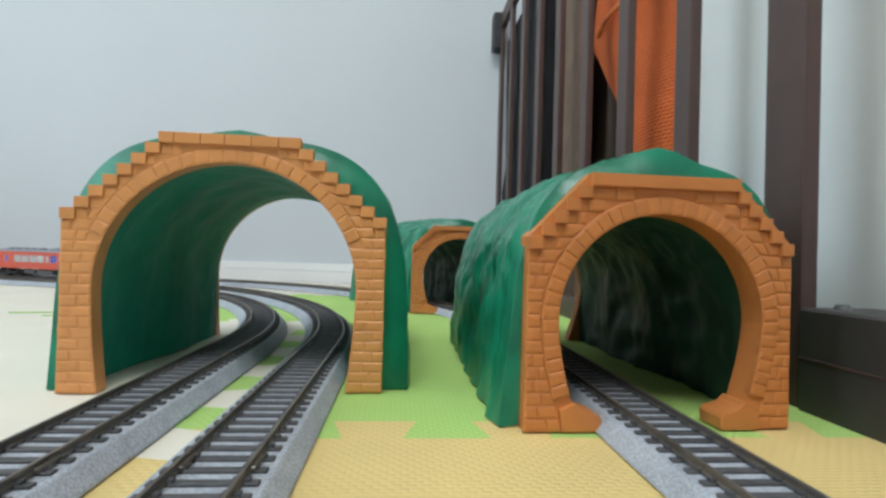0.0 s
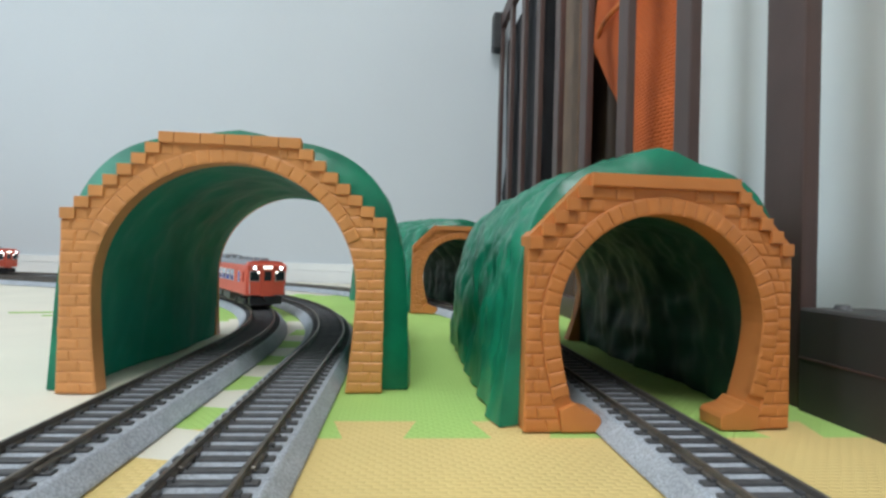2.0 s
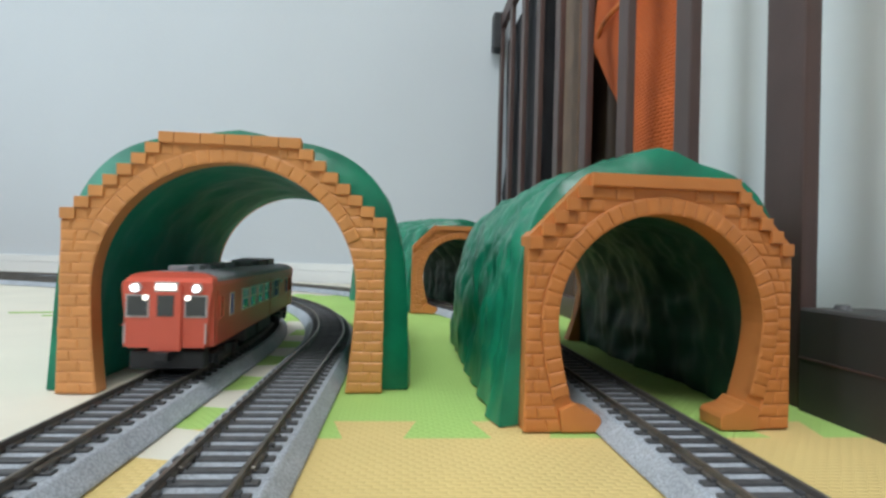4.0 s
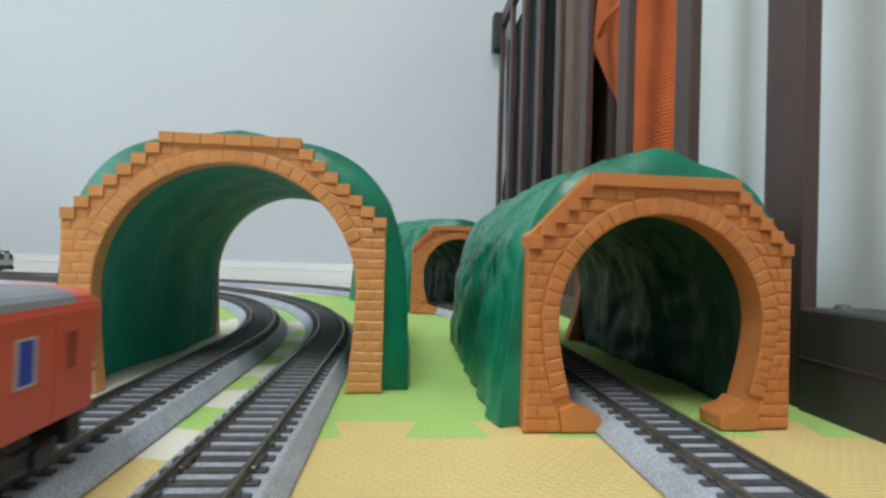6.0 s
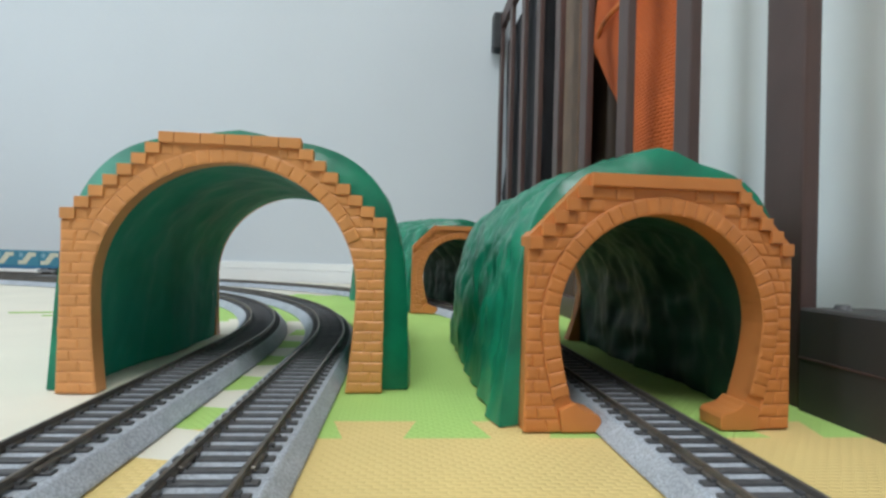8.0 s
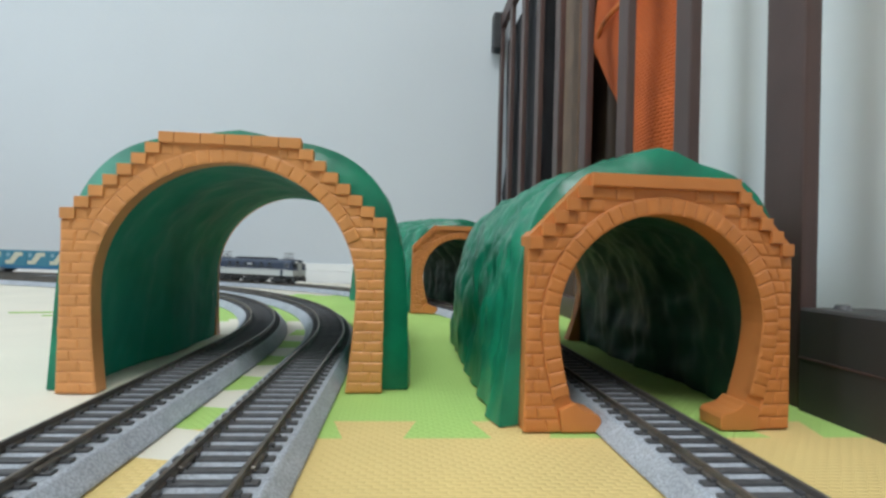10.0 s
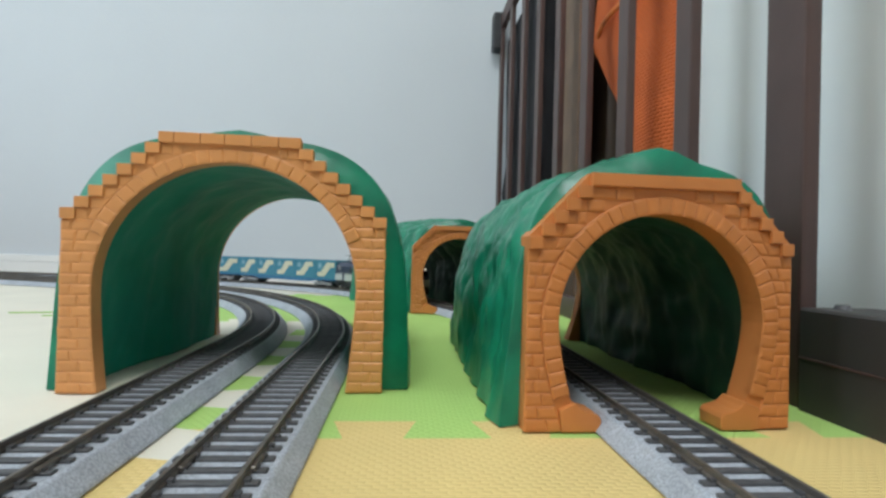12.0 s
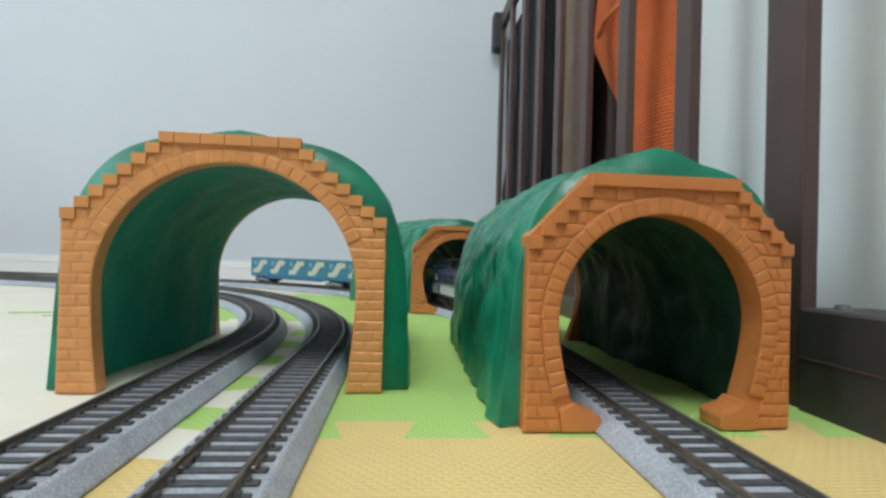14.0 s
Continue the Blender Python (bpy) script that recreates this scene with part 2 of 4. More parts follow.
for i in range(-6, 1):
    for j in range(-6, 3):
        colour = "cream"
        if i == 0:
            colour = "yellow" if j < 0 else ("green" if j < 2 else "cream")
        text = " foam play mat with jigsaw edges and woven texture"
        if (i, j) == (-1, 1):
            foam_mat(-TILE, TILE, TILE - 179.45, "cream", "cream" + text)
            foam_mat(-179.45, TILE, 179.45, "green", "narrow green" + text, 4)
        else:
            foam_mat(i * TILE, j * TILE, TILE, colour, colour + text)


def seam_sliver():
    """A green edge that shows in the joint between two cream mats."""
    bm = bmesh.new()
    for (xa, ya), (xb, yb), w in (((-274, 303), (-228, 316), 1.6), ((-228, 316), (-170, 315), 2.2), ((-236, 288), (-175, 293), 1.6)):
        p, q = Vector((xa, ya)), Vector((xb, yb))
        side = Vector((-(q - p).y, (q - p).x)).normalized() * w / 2
        bm.faces.new([bm.verts.new((v.x * MM, v.y * MM, 0.0006)) for v in (p - side * 0.4, q - side, q + side, p + side * 0.4)])
    ex = bmesh.ops.extrude_face_region(bm, geom=bm.faces[:])
    bmesh.ops.translate(bm, vec=(0, 0, -0.003), verts=[v for v in ex["geom"] if isinstance(v, bmesh.types.BMVert)])
    ob = new("foam_edging", mesh_of("foam_edging", bm, FOAM["green"]))
    ob.matrix_basis = ORIGIN
    return tagged(ob, "thin green foam edge showing between cream mats", "play mat", "foam mats on the floor")


seam_sliver()


# ---- the railway tracks ----
class Line:
    """A track's centre line: an oval of straight, bend to the left, straight, bend, straight. s runs away from the camera."""

    def __init__(self, x, a, s0, r, deg, mid):
        self.x, self.a, self.s0, self.r, self.th1, self.mid = x, a, s0, r, radians(deg), mid

    def arc(self, start, a, s):
        c = start + self.r * Vector((-math.cos(a), math.sin(a)))
        g = a - s / self.r
        return c + self.r * Vector((math.cos(g), -math.sin(g))), g

    def at(self, s):
        if s <= self.s0:
            return Vector((self.x + s * math.sin(self.a), s * math.cos(self.a))), self.a
        p, g = Vector((self.x + self.s0 * math.sin(self.a), self.s0 * math.cos(self.a))), self.a
        s -= self.s0
        for bend, length in ((True, self.r * self.th1), (False, self.mid), (True, self.r * (math.pi - self.th1)), (False, 1e9)):
            d = min(s, length)
            if bend:
                p, g = self.arc(p, g, d)
            else:
                p = p + d * Vector((math.sin(g), math.cos(g)))
            s -= d
            if s <= 0:
                break
        return p, g

    def off(self, s, o, z):
        p, g = self.at(s)
        return Vector((p.x + o * math.cos(g), p.y - o * math.sin(g), z))


INNER = Line(-97.2, -0.0755, 297.7, 489, 70, 320)
MIDDLE = Line(-46.1, -0.0755, 299.9, 549, 70, 335)
OUTER = Line(90.4, -0.0794, 345, 609, 80, 330)
Z_TIE, Z_RAIL, PITCH = 6.97, 9.36, 7.32


def sweep(line, profile, s0, s1, step=8.0):
    bm = bmesh.new()
    n = int((s1 - s0) / step) + 1
    rings = []
    for k in range(n + 1):
        s = s0 + (s1 - s0) * k / n
        rings.append([bm.verts.new(line.off(s, o, z) * MM) for o, z in profile])
    m = len(profile)
    for a, b in zip(rings, rings[1:]):
        for i in range(m):
            bm.faces.new((a[i], a[(i + 1) % m], b[(i + 1) % m], b[i]))
    bm.faces.new(rings[0]), bm.faces.new(rings[-1][::-1])
    return bm


def sleeper_shape(bevel):
    """A sleeper with the moulded chairs that clip both rails."""
    bm = box(-13.1, 13.1, -1.35, 1.35, 5.9, Z_TIE, bevel, seg=1)
    for c in (-8.85, 8.85):
        for o in (-1.35, 1.35):
            box(c + o - 0.75, c + o + 0.75, -1.0, 1.0, Z_TIE - 0.2, Z_TIE + 0.75, 0, bm)
    return bm


TIE_MESH = mesh_of("sleeper", sleeper_shape(0.25), SLEEPER)


def track(line, label, o):
    t = thing("railway_track", label, "model track", "tracks on the mats")
    s0, s1 = -1400.0, line.s0 + line.r * math.pi + line.mid + 1700
    bed = [(-18.87, 0.1), (18.87, 0.1), (18.6, 1.0), (14.9, 5.7), (14.3, 6.1), (-14.3, 6.1), (-14.9, 5.7), (-18.6, 1.0)]
    part("roadbed", sweep(line, bed, s0, s1), BALLAST, t, "grey plastic ballast roadbed")
    for c in (-8.85, 8.85):
        prof = [(c - 0.85, Z_TIE - 0.3), (c + 0.85, Z_TIE - 0.3), (c + 0.85, Z_TIE + 0.25), (c + 0.35, Z_TIE + 0.6), (c + 0.35, Z_RAIL - 0.8), (c + 0.52, Z_RAIL - 0.6),
                (c + 0.52, Z_RAIL - 0.1), (c + 0.5, Z_RAIL), (c - 0.5, Z_RAIL), (c - 0.52, Z_RAIL - 0.1), (c - 0.52, Z_RAIL - 0.6), (c - 0.35, Z_RAIL - 0.8), (c - 0.35, Z_TIE + 0.6), (c - 0.85, Z_TIE + 0.25)]
        part("rail", sweep(line, prof, s0, s1, 8), RAIL, t, "brown metal rail")
        for s in (o + 10, line.s0, line.s0 + line.r * 0.39):
            p, g = line.at(s)
            bm = box(c - 1.7, c + 1.7, -4.5, 4.5, Z_TIE - 0.2, Z_TIE + 1.2, 0.3, seg=1)
            part("rail_joiner", bm, RAIL, t, "brown rail joiner", m=pose(p.x * MM, p.y * MM, 0, 0, 0, math.degrees(-g)))
    rest = bmesh.new()
    k0 = int((s0 - o) / PITCH) + 1
    for k in range(k0, int((s1 - o) / PITCH)):
        s = o + k * PITCH
        p, g = line.at(s)
        m = pose(p.x * MM, p.y * MM, 0, 0, 0, math.degrees(-g))
        if 60 < s < 640:
            shared("sleeper", TIE_MESH, t, m)
        else:
            own = box(-13.1, 13.1, -1.35, 1.35, 5.9, Z_TIE)
            own.transform(m)
            merge(rest, own)
    tagged(part("far_sleepers", rest, SLEEPER, t), kind="stuff")
    return t


track(INNER, "inner model railway track with dark sleepers on grey ballast", 118.7)
track(MIDDLE, "middle model railway track with dark sleepers on grey ballast", 123.3)
track(OUTER, "outer model railway track running through the tunnels", 132.1)


# ---- the toy tunnels ----
def opening(r, zc, foot, n=36):
    """The horseshoe opening from the left foot over the crown to the right foot: x, z and the outward normal."""
    out = []
    low = [zc * k / 9 for k in range(9)]
    for z in low:
        u = (zc - z) / zc
        out.append((-(r - foot * u ** 1.6), z))
    for k in range(n + 1):
        a = math.pi - math.pi * k / n
        out.append((r * math.cos(a), zc + r * math.sin(a)))
    out += [(-x, z) for x, z in out[:9][::-1]]
    return out


def face_outline(half, z_side, top_half, z_top):
    return [(half, 0), (half, z_side), (top_half, z_top), (-top_half, z_top), (-half, z_side), (-half, 0)]


def portal(parent, half, z_side, top_half, z_top, r, zc, foot, courses, steps, mat, toes, depth=8.0, pieces=True, label="orange stone-pattern plastic portal"):
    """The moulded front: a plate with an arch, faced with wedge stones, level courses, corbel blocks and a coping."""
    inner = opening(r, zc, foot)
    sdx, sdz = (half - top_half) / steps, (z_top - z_side) / steps
    if toes:
        # a plate with sloped shoulders behind proud corbel blocks
        outline = face_outline(half - 0.4, z_side, top_half, z_top - 0.6)
    else:
        right = [(half - 0.4, 0), (half - 0.4, z_side - 0.4)]
        for k in range(1, steps + 1):
            right += [(half - 0.4 - k * sdx, z_side - 0.4 + (k - 1) * sdz), (half - 0.4 - k * sdx, z_side - 0.4 + k * sdz)]
        outline = right + [(-x, z) for x, z in right[::-1]]
    body = part("portal", prism(outline + inner, 0.3 if toes else 0, depth), mat, parent, label)
    if not pieces:
        return body

    def stone(points, rise, base=0.0, shake=0.24):
        """One pillow-faced stone with uneven corners and softened rims."""
        own = bmesh.new()
        points = [(x + random.uniform(-shake, shake) * 0.6, z + random.uniform(-shake, shake)) for x, z in points]
        n = len(points)
        cx, cz = sum(p[0] for p in points) / n, sum(p[1] for p in points) / n
        rings = []
        for y, inset in ((2.2 if toes else 0.6, 0.0), (-base - rise * 0.1, 0.0), (-base - rise * 0.62, 0.35), (-base - rise, 1.15)):
            ring = []
            for x, z in points:
                dx_, dz_ = cx - x, cz - z
                ring.append(own.verts.new(((x + math.copysign(min(inset, abs(dx_) * 0.6), dx_)) * MM, y * MM, (z + math.copysign(min(inset, abs(dz_) * 0.6), dz_)) * MM)))
            rings.append(ring)
        for p, q in zip(rings, rings[1:]):
            for i in range(n):
                own.faces.new((p[i], p[(i + 1) % n], q[(i + 1) % n], q[i]))
        own.faces.new(rings[-1])
        part("stone", own, mat, body)

    ring_w, pitch, joint = (6.3, 4.6, 0.1) if toes else (6.0, 5.75, 0.12)
    # where the wedge stones begin, above the floor
    spring = 9.5 if toes else (z_side - sdz) * 14 / courses
    fine = opening(r, zc, foot, 72)
    lens = [0.0]
    for a, b in zip(fine, fine[1:]):
        lens.append(lens[-1] + math.hypot(b[0] - a[0], b[1] - a[1]))

    def on(s):
        k = next((i for i in range(len(fine) - 1) if lens[i + 1] >= s), len(fine) - 2)
        u = (s - lens[k]) / (lens[k + 1] - lens[k])
        a, b = fine[k], fine[k + 1]
        t = Vector((b[0] - a[0], b[1] - a[1])).normalized()
        return Vector((a[0] + (b[0] - a[0]) * u, a[1] + (b[1] - a[1]) * u)), Vector((-t.y, t.x))
    s_first = next(lens[i] for i in range(len(fine)) if fine[i][1] >= spring)
    run = lens[-1] - 2 * s_first
    n = round(run / pitch)
    # a raised band carries the wedge stones
    band = [on(s_first + run * k / 60) for k in range(61)]
    part("arch_band", prism([tuple(p) for p, q in band] + [tuple(p + q * (ring_w - 0.1)) for p, q in band[::-1]], -0.5 if toes else -0.2, 2.0), mat, body)
    for k in range(n):
        p, pn = on(s_first + run * k / n + joint / 2)
        q, qn = on(s_first + run * (k + 1) / n - joint / 2)
        w = ring_w + random.uniform(-0.15, 0.15)
        stone([tuple(p), tuple(p + pn * w), tuple(q + qn * w), tuple(q)], 0.4 + random.uniform(0, 0.12), 0.55 if toes else 0.25, 0.06)

    def open_x(z):
        if z <= zc:
            return r - foot * ((zc - z) / zc) ** 1.6
        return math.sqrt(max(r ** 2 - (z - zc) ** 2, 0))

    def ring_x(z):
        """The inner end of a course at height z."""
        if z < spring:
            return open_x(z) if not toes else open_x(z) + ring_w
        if z >= zc + r + ring_w:
            return 0.0
        return open_x(z) + ring_w if z <= zc else math.sqrt(max((r + ring_w) ** 2 - (z - zc) ** 2, 0))

    rows = [(z_side - sdz) * k / courses for k in range(courses + 1)] + [z_side + sdz * k for k in range(steps)]
    for k, (z0, z1) in enumerate(zip(rows, rows[1:])):
        za, zb = z0 + joint / 2, z1 - joint / 2
        step = k - courses
        for sgn in (-1, 1):
            xa, xb = ring_x(za) + joint, ring_x(zb) + joint
            if z0 > zc + r * 0.8:
                xa = xb = max(xa, xb)
            outer = half if step < 0 else half - (step + 1) * sdx
            if outer - min(xa, xb) < 1.2:
                continue
            wide = outer - max(xa, xb)
            if wide > 30:
                us = (0.2, 0.43, 0.68, 0.86) if k % 2 else (0.12, 0.34, 0.57, 0.8)
            elif wide > 18:
                us = (0.33, 0.7) if k % 2 else (0.22, 0.55)
            elif wide > 6.5:
                us = (0.5 + (0.13 if k % 2 else -0.1),)
            else:
                us = ()
            cuts = [0.0, *us, 1.0]
            for u, v in zip(cuts, cuts[1:]):
                a0, a1, b0, b1 = xa + (outer - xa) * u, xa + (outer - xa) * v, xb + (outer - xb) * u, xb + (outer - xb) * v
                if max(a1 - a0, b1 - b0) < 1.0:
                    continue
                a1, b1 = max(a1, a0 + 0.4), max(b1, b0 + 0.4)
                stone([(sgn * (a0 + joint / 2), za), (sgn * (a1 - joint / 2), za), (sgn * (b1 - joint / 2), zb), (sgn * (b0 + joint / 2), zb)], 0.42 + random.uniform(0, 0.12), 0.0, 0.15 if toes else 0.28)
    # the corbel blocks of the stepped gable, and the coping over them
    proud = 1.9 if toes else 1.5
    for sgn in (-1, 1):
        for k in range(steps):
            xo, zt = half - (0.3 if toes else -0.1) - k * sdx, z_side + k * sdz
            part("corbel_block", prism([(sgn * (xo - sdx * 1.1), zt - sdz + 0.1), (sgn * xo, zt - sdz + 0.1), (sgn * xo, zt), (sgn * (xo - sdx * 1.1), zt)], -proud, depth * 0.5, bevel=0.5), mat, body)
    cope = top_half - 0.2 if toes else top_half + 0.4
    edges = (0, 1) if toes else (0.0, 0.11, 0.29, 0.46, 0.65, 0.84, 1.0)
    for u, v in zip(edges, edges[1:]):
        a, b = (-cope + 2 * cope * w for w in (u, v))
        part("coping_stone", prism([(a + 0.12, z_top - 4.8), (b - 0.12, z_top - 4.8), (b - 0.12, z_top), (a + 0.12, z_top)], -proud - 0.3, depth * 0.5, bevel=0.5), mat, body)
    if toes:
        for sgn in (-1, 1):
            pts = [(37.8, 0), (23.4, 0), (23.1, 4.6), (24.4, 6.2), (29.2, 7.4), (31.6, 9.0), (32.9, 10.6), (38.9, 8.0)]
            part("toe_stone", prism([(sgn * x, z) for x, z in pts], -1.3, depth + 1.0, bevel=0.7), mat, body, smooth=False)
    return body


def shell(parent, left, right, height, length, shear, seed, flare, rough, ridge, r, zc, foot, shift=0.0, hollow=0.0, inside=GREEN_IN, crag=1.0, tuck=0.0, crown=1.0, mouth=8.0):
    """The green moulded hill: an uneven, folded vault with an inner skin."""
    bm, lining = bmesh.new(), bmesh.new()
    nu, nv = 110, 84
    outer, inner_v = [], []
    io = opening(r + 1.0, zc, 0.0, 46)
    k_in = len(io) - 1
    for j in range(nv + 1):
        v = j / nv
        y = 6 + v * (length - 6)
        y_in = max(y, mouth + 0.2)
        ro, ri = [], []
        edge = min(1.0, 0.12 + min(v * 11, (1 - v) * 8))
        for i in range(nu + 1):
            a = math.pi * (1 - i / nu)
            ca, sa = math.cos(a), math.sin(a)
            half = left if ca < 0 else right
            x = half * math.copysign(abs(ca) ** 0.58, ca)
            z = height * abs(sa) ** (0.52 if ca < 0 else 0.58) + 3.5 * math.exp(-(x / 13) ** 2) * crown
            low = max(0.0, 1 - z / height)
            if x < 0:
                x -= flare * low ** 2
            else:
                x -= tuck * low
            p3 = Vector((x * 0.030 + seed, y * 0.026 + 0.012 * z, z * 0.030))
            big = noise.fractal(p3, 0.9, 2.1, 3)
            cr = noise.ridged_multi_fractal(Vector((x * 0.055 + 0.02 * y, y * 0.055 - 0.025 * z, z * 0.045 + seed)), 0.9, 2.2, 4, 0.85, 1.6) - 1.0
            fine = noise.fractal(Vector((x, y, z)) * 0.16, 0.8, 2.0, 3)
            # upright folds that step outwards along the flanks
            q = (y + 7 * noise.noise(Vector((z * 0.05, seed, y * 0.01)))) / 27.0 + seed
            fold = ((q % 1.0) ** 1.6 - 0.4) * ridge * 2.4 * low ** 0.7
            d = (rough * 0.25 + big * rough * 0.8 + cr * rough * 0.36 * crag + fine * rough * 0.2 * crag + fold) * edge
            rad = Vector((x, z - height * 0.3)).normalized()
            x2, z2 = x + rad.x * d, max(0.0, z + rad.y * d)
            if i in (0, nu):
                z2 = max(0.0, 2.0 * noise.noise(Vector((v * 14, seed, i))))
            ro.append(bm.verts.new(((x2 + shift + shear * v) * MM, y * MM, z2 * MM)))
            f = i / nu * k_in
            p, q2 = io[int(f)], io[min(int(f) + 1, k_in)]
            x, z = p[0] + (q2[0] - p[0]) * (f % 1), p[1] + (q2[1] - p[1]) * (f % 1)
            d = (abs(noise.fractal(Vector((x * 0.05 + seed, y * 0.03, z * 0.05 + 7)), 0.9, 2.1, 4)) * 0.6
                 + crag * 0.5 * noise.fractal(Vector((x * 0.05 + seed, y * 0.075, z * 0.04)), 0.9, 2.1, 2)) * rough * min(1, v * 8, (1 - v) * 8)
            d += 0.6 * math.sin(v * 22 + x * 0.05) * min(1, v * 6)
            d += hollow * max(0.0, 1 - z / (zc * 1.6)) * max(0.0, min(1.0, v * 12, (0.52 - v) * 7 + 0.15 * noise.noise(Vector((z * 0.1, v * 9, seed)))))
            rad = Vector((x, z - zc)).normalized() if z > zc else Vector((math.copysign(1, x), 0))
            ri.append(lining.verts.new(((x + rad.x * d + shear * v) * MM, y_in * MM, max(z + rad.y * d, 0) * MM)))
        outer.append(ro), inner_v.append(ri)
    for grid, mesh in ((outer, bm), (inner_v, lining)):
        for a, b in zip(grid, grid[1:]):
            for i in range(nu):
                mesh.faces.new((a[i], a[i + 1], b[i + 1], b[i]))
    for j in (0, nv):
        for i in range(nu):
            rim = [bm.verts.new(inner_v[j][k].co) for k in (i + 1, i)]
            bm.faces.new((outer[j][i], outer[j][i + 1], *rim))
    part("lining", lining, inside, parent, "green inner side of the hill", smooth=True)
    return part("hill_shell", bm, GREEN, parent, "glossy green moulded plastic hill", smooth=True)


def tunnel(label, x, y, turn, half, z_side, top_half, z_top, r, zc, foot, courses, steps, mat, toes, length, shear, seed, hill, hill_top, flare, rough, ridge, depth, back=True, shift=0.0, crag=1.0, wider=0.0, tuck=0.0, crown=1.0):
    t = thing("toy_tunnel", label, "toy tunnel", "toy tunnels", m=pose(x * MM, y * MM, 0, 0, 0, math.degrees(turn)))
    portal(t, half, z_side, top_half, z_top, r, zc, foot, courses, steps, mat, toes, depth)
    shell(t, *hill, hill_top, length, shear, seed, flare, rough, ridge, r, zc, foot, shift, min(6.5, (hill[0] - r) * 0.6), GREEN_SHADED if toes else GREEN_IN, crag, tuck, crown, depth)
    if back:
        b = portal(t, half - 5.5, z_side - 5, top_half - 3, z_top - 4, r + wider, zc, foot - wider, courses, steps, mat, False, pieces=False, label="orange plastic portal at the far end")
        b.matrix_basis = pose(shear * MM, (length + 5) * MM, 0, 0, 0, 180)
    return t


tunnel("wide green toy tunnel with an orange stone portal over two tracks", -92.9, 222.4, 0.1087, 67.7, 78.0, 29.3, 111.7, 55.0, 44.7, 3.5, 16, 7, BRICK, False,
       158, 3, 3.1, (73.5, 76.5), 112.0, 3.0, 2.0, 0.5, 8.0, shift=1.8, crag=0.35, wider=1.8, tuck=-1.0)
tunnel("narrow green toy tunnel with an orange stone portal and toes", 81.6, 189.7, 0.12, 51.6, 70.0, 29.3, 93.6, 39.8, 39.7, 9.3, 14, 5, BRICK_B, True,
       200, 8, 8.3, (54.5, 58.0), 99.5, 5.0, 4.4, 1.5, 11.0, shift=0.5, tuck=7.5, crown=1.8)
tunnel("small green toy tunnel with an orange portal by the curve", 19.0, 545.0, 0.14, 51.6, 71.0, 29.3, 92.6, 39.8, 39.7, 9.3, 14, 5, BRICK_B, True,
       150, -64, 5.7, (52.0, 52.0), 97.5, 5.0, 4.0, 1.5, 11.0, back=False)


# ---- the brown safety gate and what stands behind it ----
GX, GA = 175.8, math.atan(0.0794)  # the gate runs beside the tracks


def gate_pose(y):
    return pose((GX - 0.0794 * y) * MM, y * MM, 0, 0, 0, math.degrees(GA))


def safety_gate():
    g = thing("safety_gate", "brown steel safety gate with upright bars on a base rail", "safety gate", m=gate_pose(0))
    L0, L1 = -300.0, 985.0
    low = part("base_rail", box(-2, 34, L0, 226, -MAT_T, 44, 3.0, seg=3), GATE_BASE, g, "dark brown plastic base rail")
    part("seam", box(-2.5, -1, L0, 225, 21.8, 22.8, 0.3), GATE, low, "raised seam along the base rail")
    part("screw", rod((9, 215, 43.2), (9, 215, 46.0), 4.2, 20, r2=2.4), UNDER, low, "round dark metal screw head", smooth=False)
    part("lower_rail", box(0, 9, 226, L1, -4, 22, 2.0), GATE, g)
    part("upper_rail", box(-1, 9, L0, L1, 492, 520, 2.5), GATE, g)
    part("post", box(0, 8, 227, 252, -MAT_T, 560, 1.8), GATE, g, "wide brown upright post")
    for k in range(8):
        y = 338 + 92.2 * k
        part("bar", box(0, 7, y - 19, y, 10, 505, 1.6), GATE, g)
    for y in (100, 0, -100, -200):
        part("bar", box(0, 7, y - 19, y, 42, 505, 1.6), GATE, g)
    br = bmesh.new()
    box(-14, 8, 972, 1000, 455, 525, 4.0, br)
    part("wall_bracket", br, BLACK, g, "black plastic wall bracket")
    return g


safety_gate()


def cupboard():
    c = thing("cupboard", "white laminate cupboard standing behind the gate", "cupboard", m=gate_pose(0))
    part("side_panel", box(46, 64, -300, 392, -MAT_T, 1100, 2.0), LAMINATE, c)
    part("back_panel", box(64, 420, 374, 392, -MAT_T, 1100, 1.0), LAMINATE, c)
    part("top_panel", box(46, 420, -300, 392, 1100.5, 1118, 2.0), LAMINATE, c)
    return c


cupboard()


